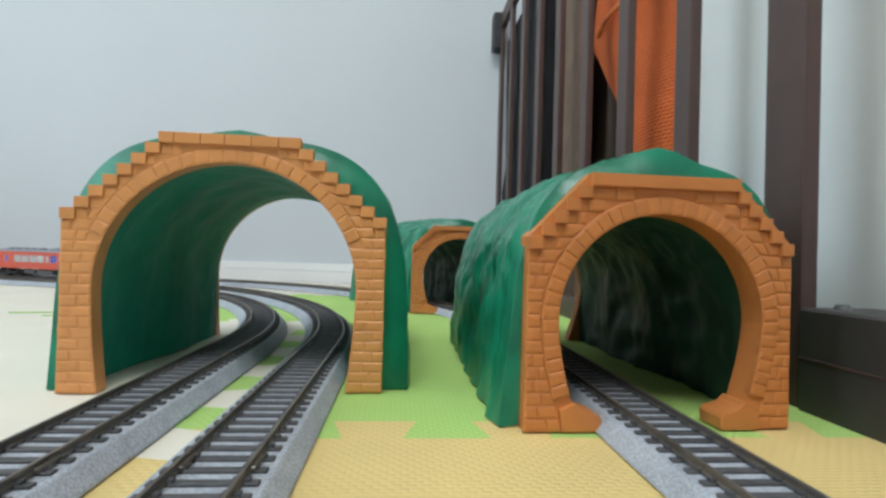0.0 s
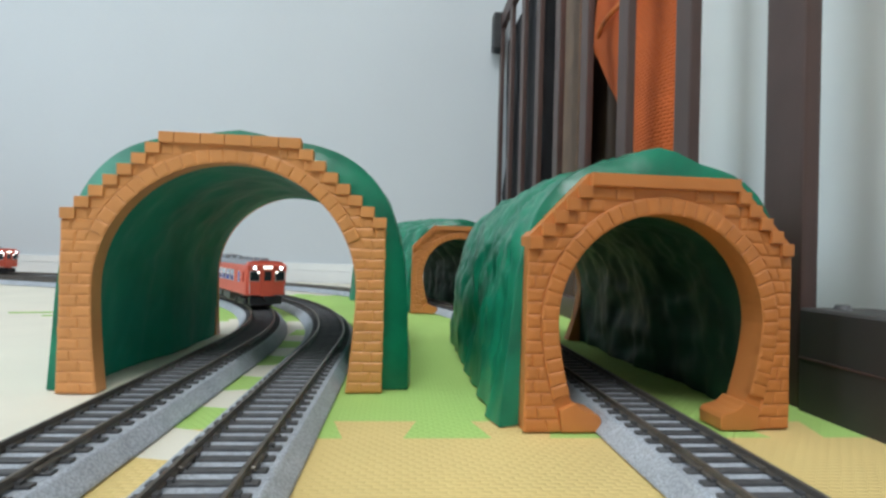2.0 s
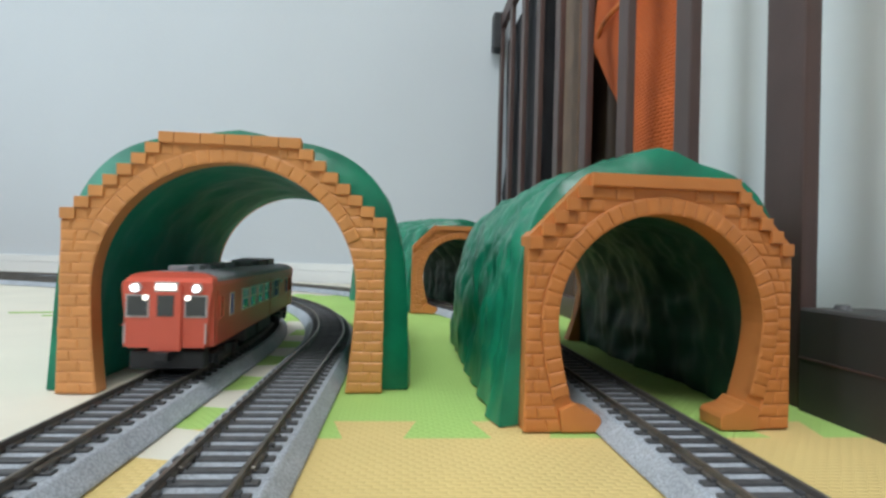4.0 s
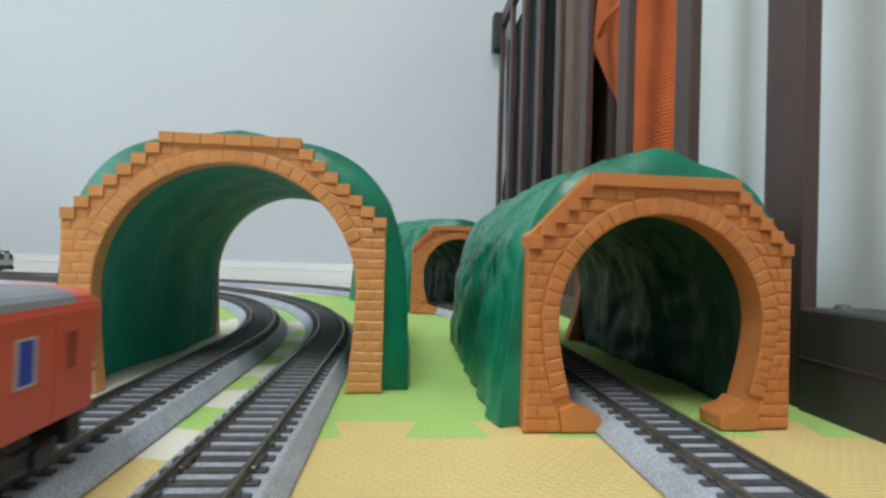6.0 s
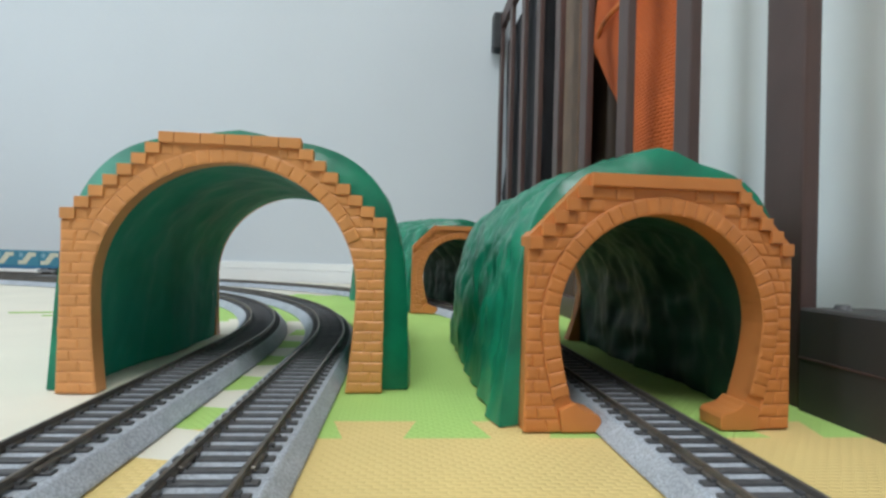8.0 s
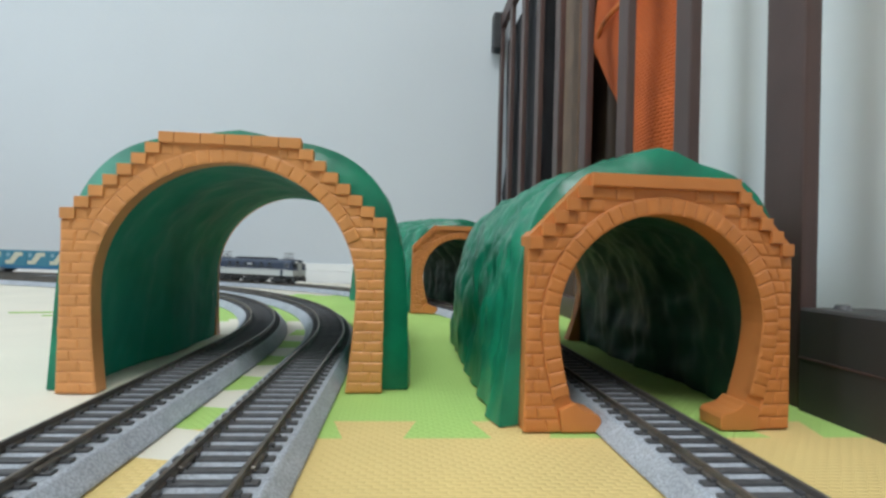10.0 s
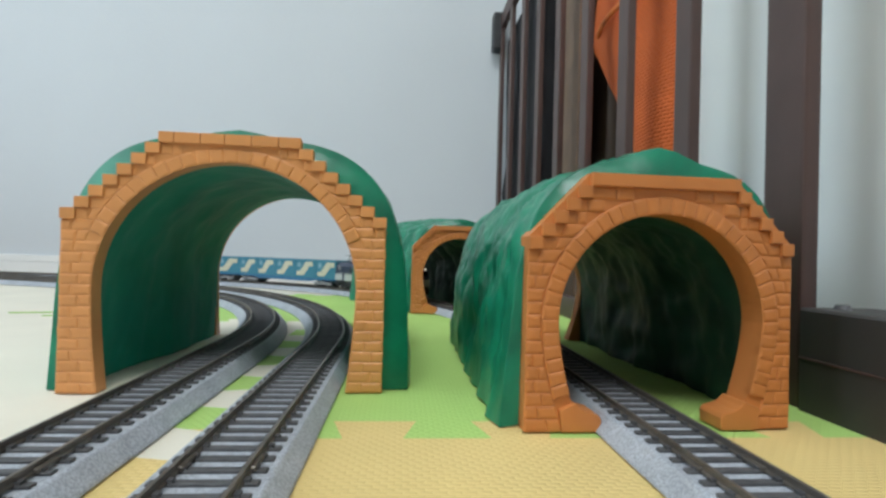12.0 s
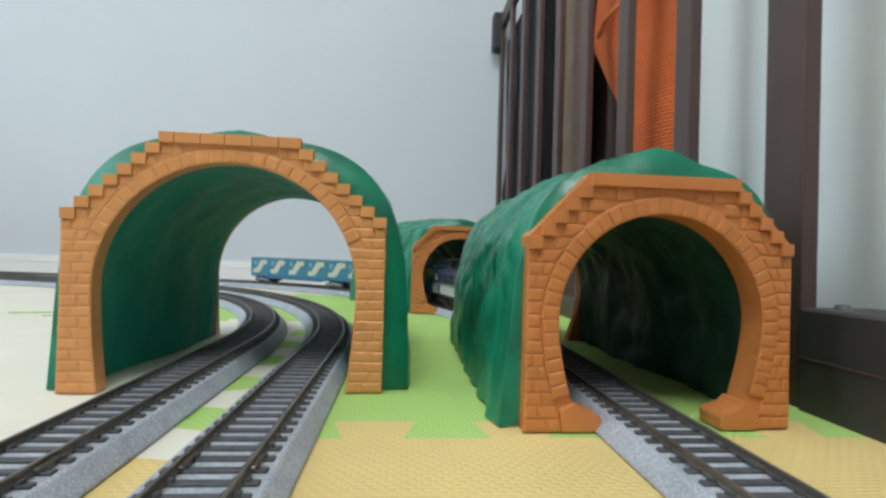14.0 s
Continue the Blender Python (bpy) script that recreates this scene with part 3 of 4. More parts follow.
def orange_bag():
    """A slumped mesh bag: a curved front sheet with a piped fold."""
    t = thing("mesh_bag", "orange mesh cloth bag leaning behind the gate bars", "bag", m=gate_pose(0))
    bm = bmesh.new()
    nu, nv = 40, 48
    top, bottom = 560.0, -MAT_T + 0.5
    grids = []
    for side in (0, 1):
        g = []
        for j in range(nv + 1):
            v = j / nv
            z = bottom + (top - bottom) * v
            far = 478 + 118 * max(0.0, min(1.0, (z - 175) / 130.0)) - max(0, z - 305) * 0.2
            row = []
            for i in range(nu + 1):
                u = i / nu
                y = 397 + (far - 397) * u
                bulge = 13 * math.sin(math.pi * u) ** 0.6 * (0.8 + 0.2 * math.sin(v * 5)) + 3 * noise.noise(Vector((u * 4, v * 7, 2)))
                x = 40 - bulge if side == 0 else 46 + 30 * math.sin(math.pi * u) ** 0.7
                row.append(bm.verts.new((x * MM, y * MM, z * MM)))
            g.append(row)
        for a, b in zip(g, g[1:]):
            for i in range(nu):
                bm.faces.new((a[i], a[i + 1], b[i + 1], b[i]))
        grids.append(g)
    for i in range(nu):
        bm.faces.new((grids[0][0][i], grids[0][0][i + 1], grids[1][0][i + 1], grids[1][0][i]))
        bm.faces.new((grids[0][nv][i], grids[0][nv][i + 1], grids[1][nv][i + 1], grids[1][nv][i]))
    for j in range(nv):
        for i in (0, nu):
            bm.faces.new((grids[0][j][i], grids[0][j + 1][i], grids[1][j + 1][i], grids[1][j][i]))
    part("bag_body", bm, ORANGE, t, smooth=True)
    fold = bmesh.new()
    prev = None
    for k in range(13):
        u = k / 12
        p = (36 - 15 * math.sin(math.pi * u) ** 0.6, 566 - 160 * u, 306 - 10 * u)
        if prev:
            rod(prev, p, 2.6, 8, fold)
        prev = p
    part("piping", fold, ORANGE_TRIM, t, "orange piped fold")
    return t


orange_bag()


def lumpy(name, label, category, x0, x1, y0, y1, z0, z1, mat, seed, amp=6.0):
    """A soft upright bundle."""
    bm = box(x0, x1, y0, y1, z0, z1)
    bmesh.ops.subdivide_edges(bm, edges=bm.edges[:], cuts=9, use_grid_fill=True)
    for v in bm.verts:
        if v.co.z > z0 * MM + 0.001:
            n3 = noise.noise_vector(v.co * 22 + Vector((seed, 0, 0)))
            v.co += Vector(n3) * amp * MM
    ob = new(name, mesh_of(name, bm, mat, True))
    ob.matrix_basis = gate_pose(0)
    return tagged(ob, label, category)


lumpy("rolled_blanket", "dark grey rolled blanket behind the gate", "blanket", 14, 95, 702, 978, -MAT_T, 470, DARK_CLOTH, 1)
lumpy("folded_cloth", "grey folded cloth on a dark bundle", "cloth", 40, 150, 700, 860, 476, 640, GREY_CLOTH, 2)
lumpy("red_cushion", "dull red cushion behind the gate", "cushion", 60, 200, 560, 690, 560, 700, ORANGE_TRIM, 3)
lumpy("dark_bag", "dark brown soft bag behind the gate", "bag", 82, 210, 420, 598, -MAT_T, 700, DARK_WOOD, 5, 4)


lumpy("brown_cushion", "brown soft cushion standing behind the wooden board", "cushion", 64, 190, 604, 694, -MAT_T, 700, DARK_WOOD, 8, 4)


def wooden_board():
    b = thing("wooden_board", "pale wooden board with a rounded top leaning by the gate", "board", m=gate_pose(0))
    pts = [(598, -MAT_T), (690, -MAT_T)]
    for k in range(9):
        a = math.pi / 2 * k / 8
        pts.append((650 + 40 * math.cos(a), 480 + 50 * math.sin(a)))
    for k in range(9):
        a = math.pi / 2 + math.pi / 2 * k / 8
        pts.append((638 + 40 * math.cos(a), 480 + 50 * math.sin(a)))
    bm = prism(pts, 0, 16, bevel=2.0)
    ob = part("panel", bm, PALE_WOOD, b, m=pose(0.040, 0, 0, 0, 0, 90) @ Matrix.Identity(4))
    return b


wooden_board()


# ---- the trains ----
def window_band(parent, x0, x1, y, z0, z1, seat, split=True, rim=None):
    """One side window: an aluminium frame, glass and the seat behind it."""
    s = 1 if y > 0 else -1
    fr = bmesh.new()
    t = 0.45
    for a, b, c, d in ((x0 - t, x1 + t, z0 - t, z0), (x0 - t, x1 + t, z1, z1 + t), (x0 - t, x0, z0, z1), (x1, x1 + t, z0, z1)):
        box(a, b, min(y, y + s * 0.5), max(y, y + s * 0.5), c, d, 0, fr)
    if split:
        zm = z0 + (z1 - z0) * 0.52
        box(x0, x1, min(y, y + s * 0.3), max(y, y + s * 0.3), zm - 0.35, zm + 0.35, 0, fr)
    w = part("window", fr, rim or ALU, parent, "" if rim else "aluminium window frame")
    ya, yb = min(y, y + s * 0.12), max(y, y + s * 0.12)
    if seat is WINDOW_MIX:
        # seat backs show below; the pale pane above is a painted highlight
        part("pane", box(x0, x1, ya, yb, zm, z1), HIGHLIGHT_PANE, w)
        part("pane", box(x0, x1, ya, yb, z0, zm), seat, w)
    else:
        part("pane", box(x0, x1, ya, yb, z0, z1), seat, w)
    return w


def bogie(parent, x, mat=BLACK):
    b = bmesh.new()
    box(x - 19, x + 19, -15.2, -13.0, 3.2, 7.5, 0.5, b)
    box(x - 19, x + 19, 13.0, 15.2, 3.2, 7.5, 0.5, b)
    box(x - 3.5, x + 3.5, -15.5, 15.5, 4.5, 8.8, 0.6, b)
    for dx in (-13, 13):
        box(x + dx - 3.2, x + dx + 3.2, -16.2, -14.8, 2.2, 7.0, 0.6, b)
        box(x + dx - 3.2, x + dx + 3.2, 14.8, 16.2, 2.2, 7.0, 0.6, b)
    g = part("bogie", b, mat, parent)
    for dx in (-13, 13):
        part("wheelset", rod((x + dx, -9.6, 5.3), (x + dx, 9.6, 5.3), 5.3, 18), UNDER, g)
    return g


def hull(points, x0, x1, bm=None):
    """A body whose section (y, z) runs along x."""
    own = bmesh.new()
    a = [own.verts.new((x0 * MM, y * MM, z * MM)) for y, z in points]
    b = [own.verts.new((x1 * MM, y * MM, z * MM)) for y, z in points]
    n = len(points)
    for i in range(n):
        own.faces.new((a[i], a[(i + 1) % n], b[(i + 1) % n], b[i]))
    own.faces.new(a[::-1]), own.faces.new(b)
    return own if bm is None else merge(bm, own)


CAR = 192.0


def railcar(label, length, lit_front, lit_rear=False, panes=WINDOW_MIX):
    h = length / 2
    W, Z0, ZS, ZT = 17.6, 12.0, 38.8, 43.0
    t = thing("railcar", label, "model train", "red railcars")
    side = [(-W, Z0), (W, Z0), (W, ZS - 2), (W - 0.3, ZS), (-W + 0.3, ZS), (-W, ZS - 2)]
    bm = hull(side, -h, h)
    bmesh.ops.bevel(bm, geom=[e for e in bm.edges if abs(e.verts[0].co.x - e.verts[1].co.x) < 1e-6 and abs(e.verts[0].co.y - e.verts[1].co.y) < 1e-6 and abs(e.verts[0].co.z - e.verts[1].co.z) > 0.01], offset=0.0028, segments=3, affect="EDGES")
    body = part("body", bm, RED, t, "vermilion painted car body")
    roof = [(W - 0.4, ZS)]
    for k in range(1, 10):
        a = math.pi * k / 10
        c = math.cos(a)
        roof.append(((W - 0.4) * math.copysign(abs(c) ** 0.6, c), ZS + (ZT - ZS) * math.sin(a) ** 0.8))
    roof.append((-W + 0.4, ZS))
    rb = hull(roof, -h + 9.0, h - 9.0)
    rf = part("roof", rb, ROOF, t, "grey curved roof")
    for x in (-h, h - 9.0):
        own = hull([(y * 0.995, z - 0.1) for y, z in roof], x + 0.4, x + 8.6)
        for v in own.verts:
            # the end slopes down to the face
            if abs(v.co.x) > (h - 2) * MM and v.co.z > (ZS + 0.5) * MM:
                v.co.x -= math.copysign(2.6 * MM, v.co.x)
        part("roof_end", own, RED, t, "red roof end over the cab")
    part("roof_cooler", box(-h + 31, -h + 50, -9.5, 9.5, ZT - 1.5, ZT + 4.0, 1.2), ROOF, rf)
    part("roof_cooler", box(-h + 50.3, -h + 74, -8.5, 8.5, ZT - 1.5, ZT + 3.2, 1.0), ROOF, rf)
    for x0, x1, w, top in ((20, 30, 5, 1.5), (79, 88, 6, 2.0), (107, 118, 6, 2.4), (128, 136, 4, 2.2), (144, 152, 4, 2.2), (160, 168, 4, 2.2), (174, 182, 4, 2.2)):
        part("roof_vent", box(-h + x0, -h + x1, -w, w, ZT - 1, ZT + top, 0.8), ROOF, rf)
    # side windows and doors, counted from the rear end
    for s in (-1, 1):
        y = s * W
        window_band(body, -h + 24.5, -h + 29.5, y, 23.0, 32.5, BLUE_SEAT, False)
        window_band(body, h - 30, h - 25, y, 23.0, 32.5, BLUE_SEAT, False)
        window_band(body, -h + 57, -h + 69.5, y, 23.0, 33.0, BLUE_SEAT)
        k = 0
        while 85 + 16.3 * k + 12.6 < CAR - 40:
            u = -h + 85 + 16.3 * k
            window_band(body, u, u + 12.6, y, 23.0, 33.0, panes)
            k += 1
        for xd in (-h + 71.6, -h + 8.0, h - 16.0):
            d = part("door", box(xd, xd + 9.6, min(y, y + s * 0.3), max(y, y + s * 0.3), 12.6, 35.6, 0.12), RED, body)
            window_band(d, xd + 2.8, xd + 6.8, y + s * 0.31, 23.5, 32.5, *((PALE_INSIDE, False) if -h + 50 < xd < -h + 80 else (DARK_RED, False, RED)))
        part("number_plate", box(-h + 45, -h + 50, min(y, y + s * 0.6), max(y, y + s * 0.6), 31, 32.8, 0.25), ALU, body)
        part("gutter", box(-h + 2, h - 2, min(y, y + s * 0.4), max(y, y + s * 0.4), 36.6, 37.4, 0.15), RED, body)
        part("sill_band", box(-h + 1, h - 1, min(y, y + s * 0.2), max(y, y + s * 0.2), 20.6, 21.4), RED, body)
    # end faces
    for e, lit in ((1, lit_front), (-1, lit_rear)):
        x = e * h

        def slabx(d0, d1):
            return (min(x + e * d0, x + e * d1), max(x + e * d0, x + e * d1))
        a, b = slabx(0, 0.5)
        f = part("gangway", box(*slabx(0, 1.6), -6.0, 6.0, 10.8, 37.4, 0.4), RED, t)
        part("gangway_pane", box(*slabx(1.6, 1.8), -3.2, 3.2, 25, 33.5), DARK_GLASS, f)
        for s in (-1, 1):
            y0, y1 = sorted((s * 7.4, s * 15.2))
            wfr = part("end_window", box(a, b, y0 - 0.6, y1 + 0.6, 24.4, 33.6, 0.2), ALU, t)
            part("pane", box(*slabx(0.5, 0.7), y0, y1, 25, 33), DARK_GLASS, wfr)
            lh = part("headlamp", rod((x, s * 11.8, 36.4), (x + e * 2.0, s * 11.8, 36.4), 2.1, 16), ALU, t)
            part("lens", rod((x + e * 2.0, s * 11.8, 36.4), (x + e * 2.3, s * 11.8, 36.4), 1.25, 16), LAMP_GLOW if lit else DARK_GLASS, lh)
            if lit:
                part("marker_lamp", rod((x, s * 8.2, 32.4), (x + e * 1.0, s * 8.2, 32.4), 1.0, 12), DIM_GLOW, t)
            part("step_rail", rod((x + e * 1.2, s * 15.6, 14), (x + e * 1.2, s * 15.6, 22), 0.35, 6), ALU, t)
        sign = part("destination_box", box(*slabx(0, 1.7), -4.4, 4.4, 34.9, 38.9, 0.3), ALU, t)
        part("sign_pane", box(*slabx(1.7, 1.9), -3.9, 3.9, 35.8, 38.0), DIM_GLOW if lit else PALE_INSIDE, sign)
        part("snow_plough", box(*slabx(-7, -1.5), -14.5, 14.5, 3.0, 10.4, 1.0), BLACK, t)
        part("coupler", box(*slabx(-3, 5.0), -2.6, 2.6, 7.0, 10.8, 0.7), BLACK, t)
    for x in (-0.68, 0.68):
        bogie(t, h * x)
    for x0, x1, y in ((-0.34, -0.06, -1), (0.02, 0.3, -1), (-0.3, 0.05, 1), (0.1, 0.34, 1)):
        y0, y1 = sorted((y * 4, y * 15.5))
        part("underfloor_box", box(h * x0, h * x1, y0, y1, 4.2, 10.4, 0.7), UNDER, t)
    return t


def pantograph(parent, x, z):
    p = bmesh.new()
    for y in (-6.5, 6.5):
        rod((x - 6, y, z), (x + 6.5, y * 0.75, z + 4.8), 0.45, 6, p)
        rod((x + 6.5, y * 0.75, z + 4.8), (x - 1, y * 0.9, z + 10.0), 0.4, 6, p)
        rod((x + 6, y, z), (x - 6.5, y * 0.75, z + 4.8), 0.45, 6, p)
        rod((x - 6.5, y * 0.75, z + 4.8), (x + 1, y * 0.9, z + 10.0), 0.4, 6, p)
    rod((x - 1.6, -12, z + 10.2), (x - 1.6, 12, z + 10.2), 0.4, 6, p)
    rod((x + 1.6, -12, z + 10.2), (x + 1.6, 12, z + 10.2), 0.4, 6, p)
    box(x - 8, x + 8, -8, 8, z - 0.8, z + 0.3, 0.2, p)
    return part("pantograph", p, UNDER, parent, "grey folded pantograph")


def locomotive():
    h, W, Z0, ZS, ZT = 99.0, 17.4, 13.6, 37.5, 42.0
    t = thing("electric_locomotive", "navy and cream model electric locomotive", "model train")
    zb = 23.5
    low = hull([(-W, Z0), (W, Z0), (W, zb), (-W, zb)], -h, h)
    part("lower_body", low, CREAM_PAINT, t, "cream lower body band")
    up = hull([(-W, zb), (W, zb), (W, ZS - 1.5), (W - 1.5, ZS), (-W + 1.5, ZS), (-W, ZS - 1.5)], -h, h)
    for v in up.verts:
        if abs(v.co.x) > (h - 1) * MM and v.co.z > (zb + 1) * MM:
            v.co.x -= math.copysign(3.0 * MM, v.co.x)
    body = part("upper_body", up, NAVY, t, "navy upper body")
    rp = [(W - 1.6, ZS)]
    for k in range(1, 10):
        a = math.pi * k / 10
        c = math.cos(a)
        rp.append(((W - 1.6) * math.copysign(abs(c) ** 0.6, c), ZS + (ZT - ZS) * math.sin(a) ** 0.8))
    rp.append((-W + 1.6, ZS))
    roof = part("roof", hull(rp, -h + 5, h - 5), NAVY, t)
    part("roof_monitor", box(-42, 42, -8.5, 8.5, ZT - 1, ZT + 2.6, 0.8), BLACK, roof)
    for x in (-74, 74):
        pantograph(t, x, ZT + 1.2)
    part("frame", box(-h, h, -15.5, 15.5, 9.2, 13.5, 0.6), BLACK, t)
    for s in (-1, 1):
        y = s * W
        for x in (-88, 82):
            window_band(body, x, x + 5.5, y, 29.5, 35, DARK_GLASS, False)
        for x in (-76, 71):
            part("cab_door", box(x, x + 5.5, min(y, y + s * 0.3), max(y, y + s * 0.3), 13, 36.5, 0.1), NAVY, body)
        for k in range(6):
            x = -55 + 19 * k
            part("louvre", box(x, x + 14, min(y, y + s * 0.4), max(y, y + s * 0.4), 27.5, 30.5, 0.15), BLACK, body)
            part("side_window", box(x + 3, x + 11, min(y, y + s * 0.3), max(y, y + s * 0.3), 32.5, 35.8, 0.1), DARK_GLASS, body)
        part("builder_plate", box(-6, 6, min(y, y + s * 0.4), max(y, y + s * 0.4), 31.5, 34.0, 0.1), ALU, body)
        part("handrail", rod((-h + 12, y + s * 0.8, 25), (h - 12, y + s * 0.8, 25), 0.3, 6), ALU, t)
    for e in (1, -1):
        x = e * h

        def sx(d0, d1):
            return (min(x + e * d0, x + e * d1), max(x + e * d0, x + e * d1))
        part("end_door", box(*sx(-1.5, 1.0), -4.5, 4.5, 12.5, 36.5, 0.4), CREAM_PAINT, t)
        for s in (-1, 1):
            y0, y1 = sorted((s * 5.8, s * 14.6))
            part("cab_window", box(*sx(-2.6, -0.6), y0, y1, 29, 35.5, 0.3), DARK_GLASS, t)
            lh = part("headlamp", rod((x - e * 2, s * 9.5, 37.6), (x + e * 1.0, s * 9.5, 37.6), 1.7, 14), CREAM_PAINT, t)
            part("lens", rod((x + e * 1.0, s * 9.5, 37.6), (x + e * 1.3, s * 9.5, 37.6), 1.3, 14), FAINT_GLOW if e == 1 else DARK_GLASS, lh)
            part("buffer_step", box(*sx(0, 2.2), s * 13 - 2.2, s * 13 + 2.2, 3.2, 11, 0.3), BLACK, t)
            part("end_rail", rod((x + e * 1.6, s * 13.4, 13), (x + e * 1.6, s * 13.4, 25), 0.35, 6), ALU, t)
        part("skirt", box(*sx(-4, 0.2), -14, 14, 4, 12, 0.8), UNDER, t)
        part("coupler", box(*sx(-2, 4.5), -2.6, 2.6, 7.0, 10.8, 0.7), BLACK, t)
    for x in (-66, 0, 66):
        bogie(t, x)
    part("air_tank", rod((-40, -11, 7), (-24, -11, 7), 3.0, 14), BLACK, t)
    part("air_tank", rod((24, -11, 7), (40, -11, 7), 3.0, 14), BLACK, t)
    return t


def container():
    """A twelve-foot container with corner posts, ribs and a cream slanted band."""
    c = thing("freight_container", "blue freight container with a cream slanted band", "container", "containers on the wagons")
    x, y, z = 22.6, 15.3, 30.8
    part("box", box(-x, x, -y, y, 0, z, 0.5), CONT_BLUE, c)
    for s in (-1, 1):
        yy = s * y
        a, b = sorted((yy, yy + s * 0.35))
        band = [(-17.5, 3.5), (-1.0, 3.5), (11.5, 19.0), (19.5, 19.0), (19.5, 27.0), (3.0, 27.0), (-9.5, 10.5), (-17.5, 10.5)]
        part("band", prism([(-u * s, w) for u, w in band], a, b), CONT_CREAM, c, "cream painted slanted band")
        part("mark", prism([(-s * (-12 + 4.2 * math.cos(k * math.pi / 8)), 21.5 + 4.2 * math.sin(k * math.pi / 8)) for k in range(16)], a, b), MARK_BLUE, c, "pale blue round mark")
        for sx_ in (-1, 1):
            part("corner_post", box(sx_ * x - 1.3, sx_ * x + 1.3, min(yy - s * 1.4, yy + s * 0.5), max(yy - s * 1.4, yy + s * 0.5), 0, z + 0.2, 0.2), CONT_BLUE, c)
        for k in range(8):
            u = -19 + 38 * k / 7
            part("rib", box(u - 0.35, u + 0.35, min(yy, yy + s * 0.25), max(yy, yy + s * 0.25), 1.5, z - 1.5), CONT_BLUE, c)
    return c


def wagon():
    t = thing("container_wagon", "blue flat container wagon", "model train", "container wagons")
    h = 119.0
    d = bmesh.new()
    for s in (-1, 1):
        pts = [(-h, 10.5), (-78, 10.5), (-62, 7.8), (62, 7.8), (78, 10.5), (h, 10.5), (h, 13.4), (-h, 13.4)]
        prism(pts, s * 14.8 - 0.8, s * 14.8 + 0.8, d)
    box(-h, h, -3.5, 3.5, 9.0, 13.0, 0.3, d)
    for k in range(11):
        u = -h + 6 + (2 * h - 12) * k / 10
        box(u - 2, u + 2, -15, 15, 11.5, 13.4, 0.2, d)
    part("deck", d, DECK_BLUE, t)
    for x in (-90, 90):
        bogie(t, x, WAGON_GREY)
    for e in (-1, 1):
        part("coupler", box(min(e * h, e * (h + 4.5)), max(e * h, e * (h + 4.5)), -2.6, 2.6, 7.0, 10.8, 0.7), BLACK, t)
        part("end_platform", box(min(e * (h - 5), e * h), max(e * (h - 5), e * h), -15, 15, 10.5, 12, 0.3), BLACK, t)
    return t


SHORT = 0.89


def sized(ob, k):
    """Bring a model to the scale of the freight train: its length and width, and its height by k."""
    for o in ob.children_recursive:
        o.data.transform(Matrix.Diagonal((SHORT, 0.93, k, 1)))
    return ob


def along(line, s_front, s_back):
    """The pose of a vehicle between two points of a track, its front at s_front."""
    a, b = line.at(s_front)[0], line.at(s_back)[0]
    c, d = (a + b) / 2, a - b
    return pose(c.x * MM, c.y * MM, Z_RAIL * MM, 0, 0, math.degrees(math.atan2(d.y, d.x)))


def lerp(table, t):
    for (t0, v0), (t1, v1) in zip(table, table[1:]):
        if t <= t1:
            return v0 + (v1 - v0) * (t - t0) / (t1 - t0)
    return table[-1][1]


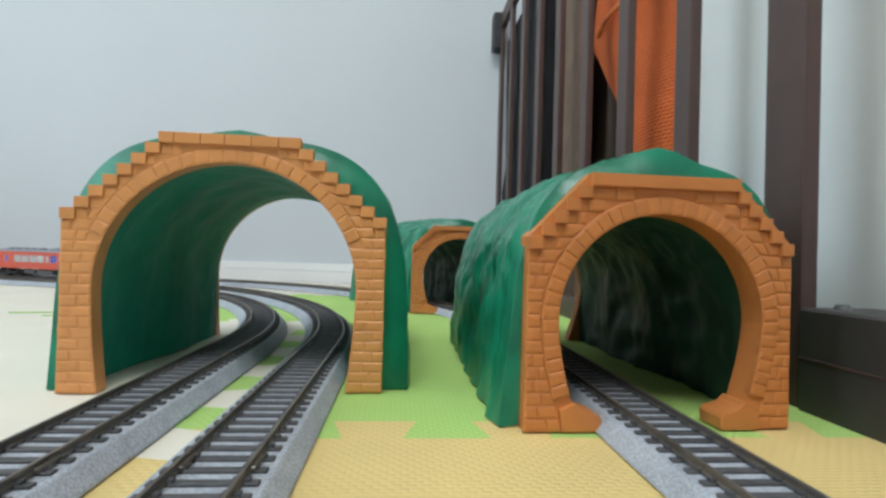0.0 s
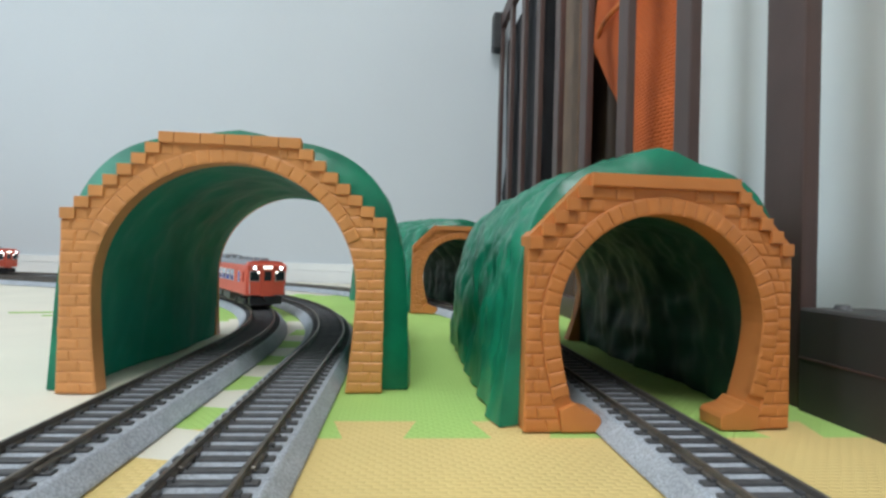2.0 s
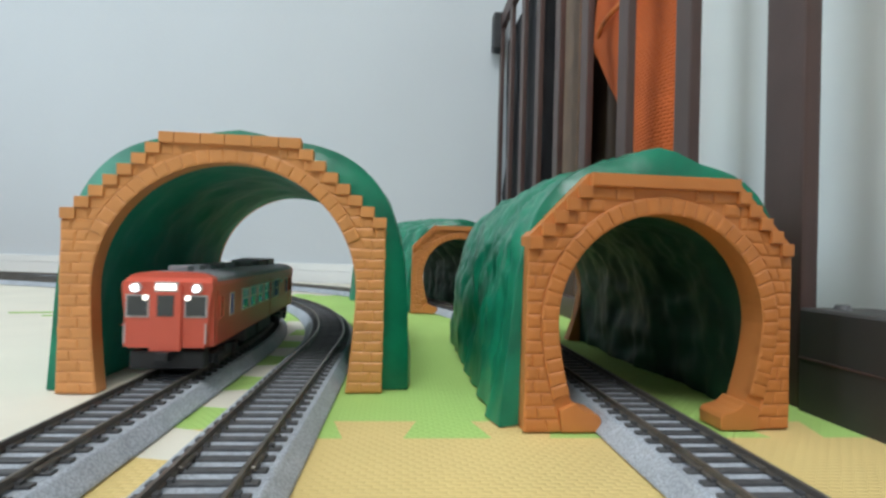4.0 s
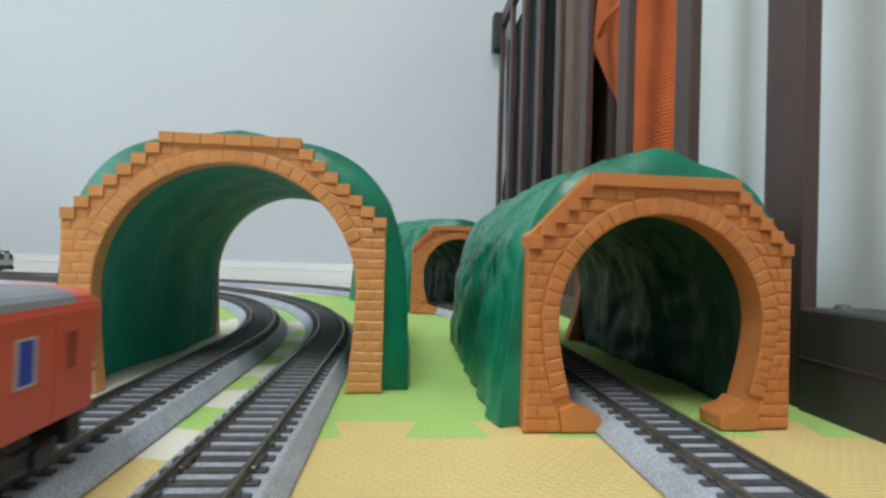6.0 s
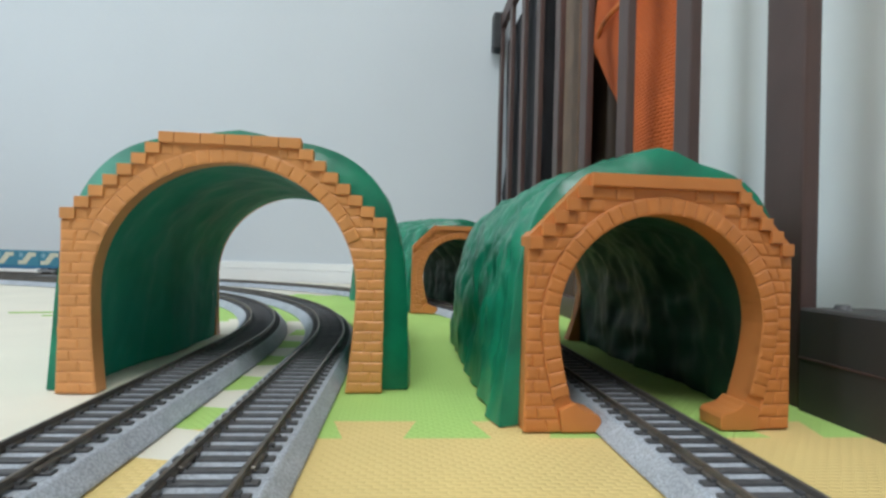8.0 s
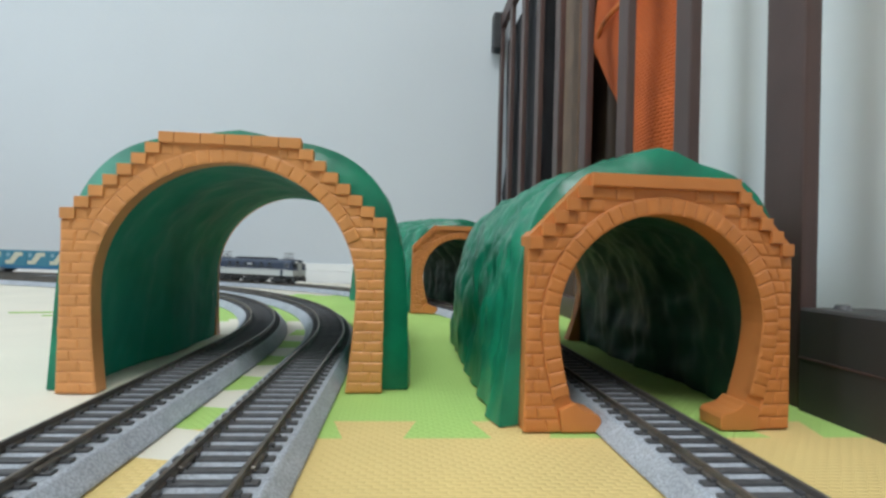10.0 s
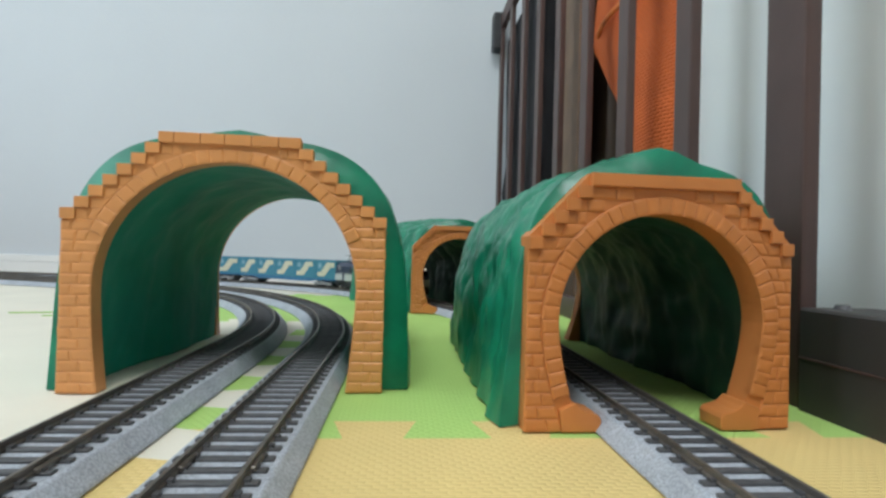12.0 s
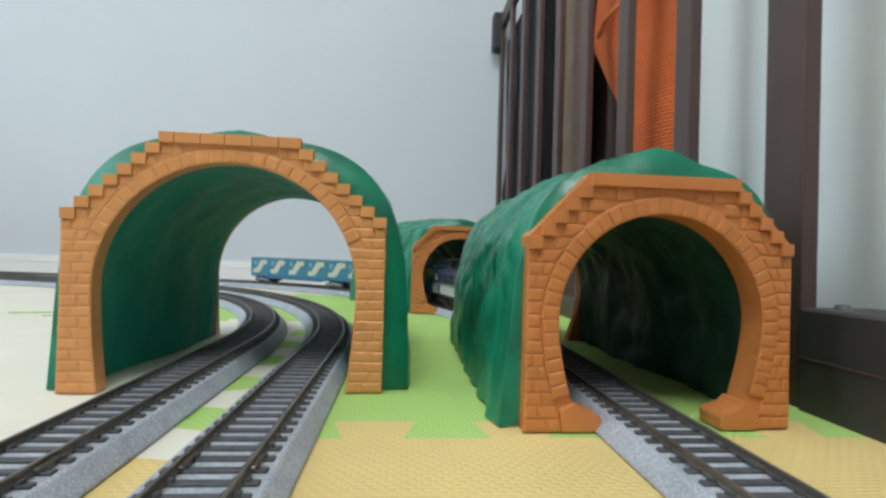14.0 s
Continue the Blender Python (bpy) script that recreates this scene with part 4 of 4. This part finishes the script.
car_a = railcar("red model railcar with lit headlamps and a grey roof", CAR, True)
car_b = railcar("red model railcar leaving along the far track", CAR, False, True, PALE_INSIDE)
car_c = railcar("red model railcar coupled ahead on the far track", CAR, False, False, PALE_INSIDE)
loco = sized(locomotive(), 0.90)
wagons = [sized(wagon(), 0.92), None]
wagons[1] = copy_thing(wagons[0], pose(0, 0, 0))
boxes_on = []
proto = sized(container(), 0.89)
for w in range(2):
    for k in range(5):
        boxes_on.append((w, -96 + 48 * k, proto if (w, k) == (0, 0) else copy_thing(proto, pose(0, 0, 0))))

# times and places of the leading end of each train along its track
FRONT_A = [(0.0, 737.0), (0.9, 618.0), (1.5, 539.0), (2.1, 458.0), (3.0, 348.0), (3.2, 319.0), (5.3, 34.0), (6.2, -83.0), (14.0, -1100.0)]
TAIL_B = [(0.0, 851.0), (1.5, 1144.0), (1.8, 1204.0), (2.0, 1241.0), (14.0, 3560.0)]
FRONT_LOCO = [(0.0, 2460.0), (6.0, 1500.0), (6.4, 1431.0), (7.5, 1266.0), (10.3, 878.0), (11.0, 775.0), (11.5, 706.0), (12.5, 575.0), (14.0, 397.0)]
STEP = 0.25


def motions():
    times = [k * STEP for k in range(int(SECONDS / STEP) + 1)]
    walk(car_a, [(t, along(INNER, lerp(FRONT_A, t) + 30, lerp(FRONT_A, t) + CAR - 30)) for t in times])
    walk(car_b, [(t, along(MIDDLE, lerp(TAIL_B, t) + CAR - 30, lerp(TAIL_B, t) + 30)) for t in times])
    walk(car_c, [(t, along(MIDDLE, lerp(TAIL_B, t) + 2 * CAR - 22, lerp(TAIL_B, t) + CAR + 38)) for t in times])
    walk(loco, [(t, along(OUTER, lerp(FRONT_LOCO, t) + 35 * SHORT, lerp(FRONT_LOCO, t) + 169 * SHORT)) for t in times])
    for k, w in enumerate(wagons):
        s = (206 + 244 * k) * SHORT
        walk(w, [(t, along(OUTER, lerp(FRONT_LOCO, t) + s + 35 * SHORT, lerp(FRONT_LOCO, t) + s + 209 * SHORT)) for t in times])
    for k, u, c in boxes_on:
        s = (206 + 244 * k) * SHORT
        walk(c, [(t, along(OUTER, lerp(FRONT_LOCO, t) + s + 35 * SHORT, lerp(FRONT_LOCO, t) + s + 209 * SHORT) @ pose(u * SHORT * MM, 0, 12.4 * MM)) for t in times])


motions()
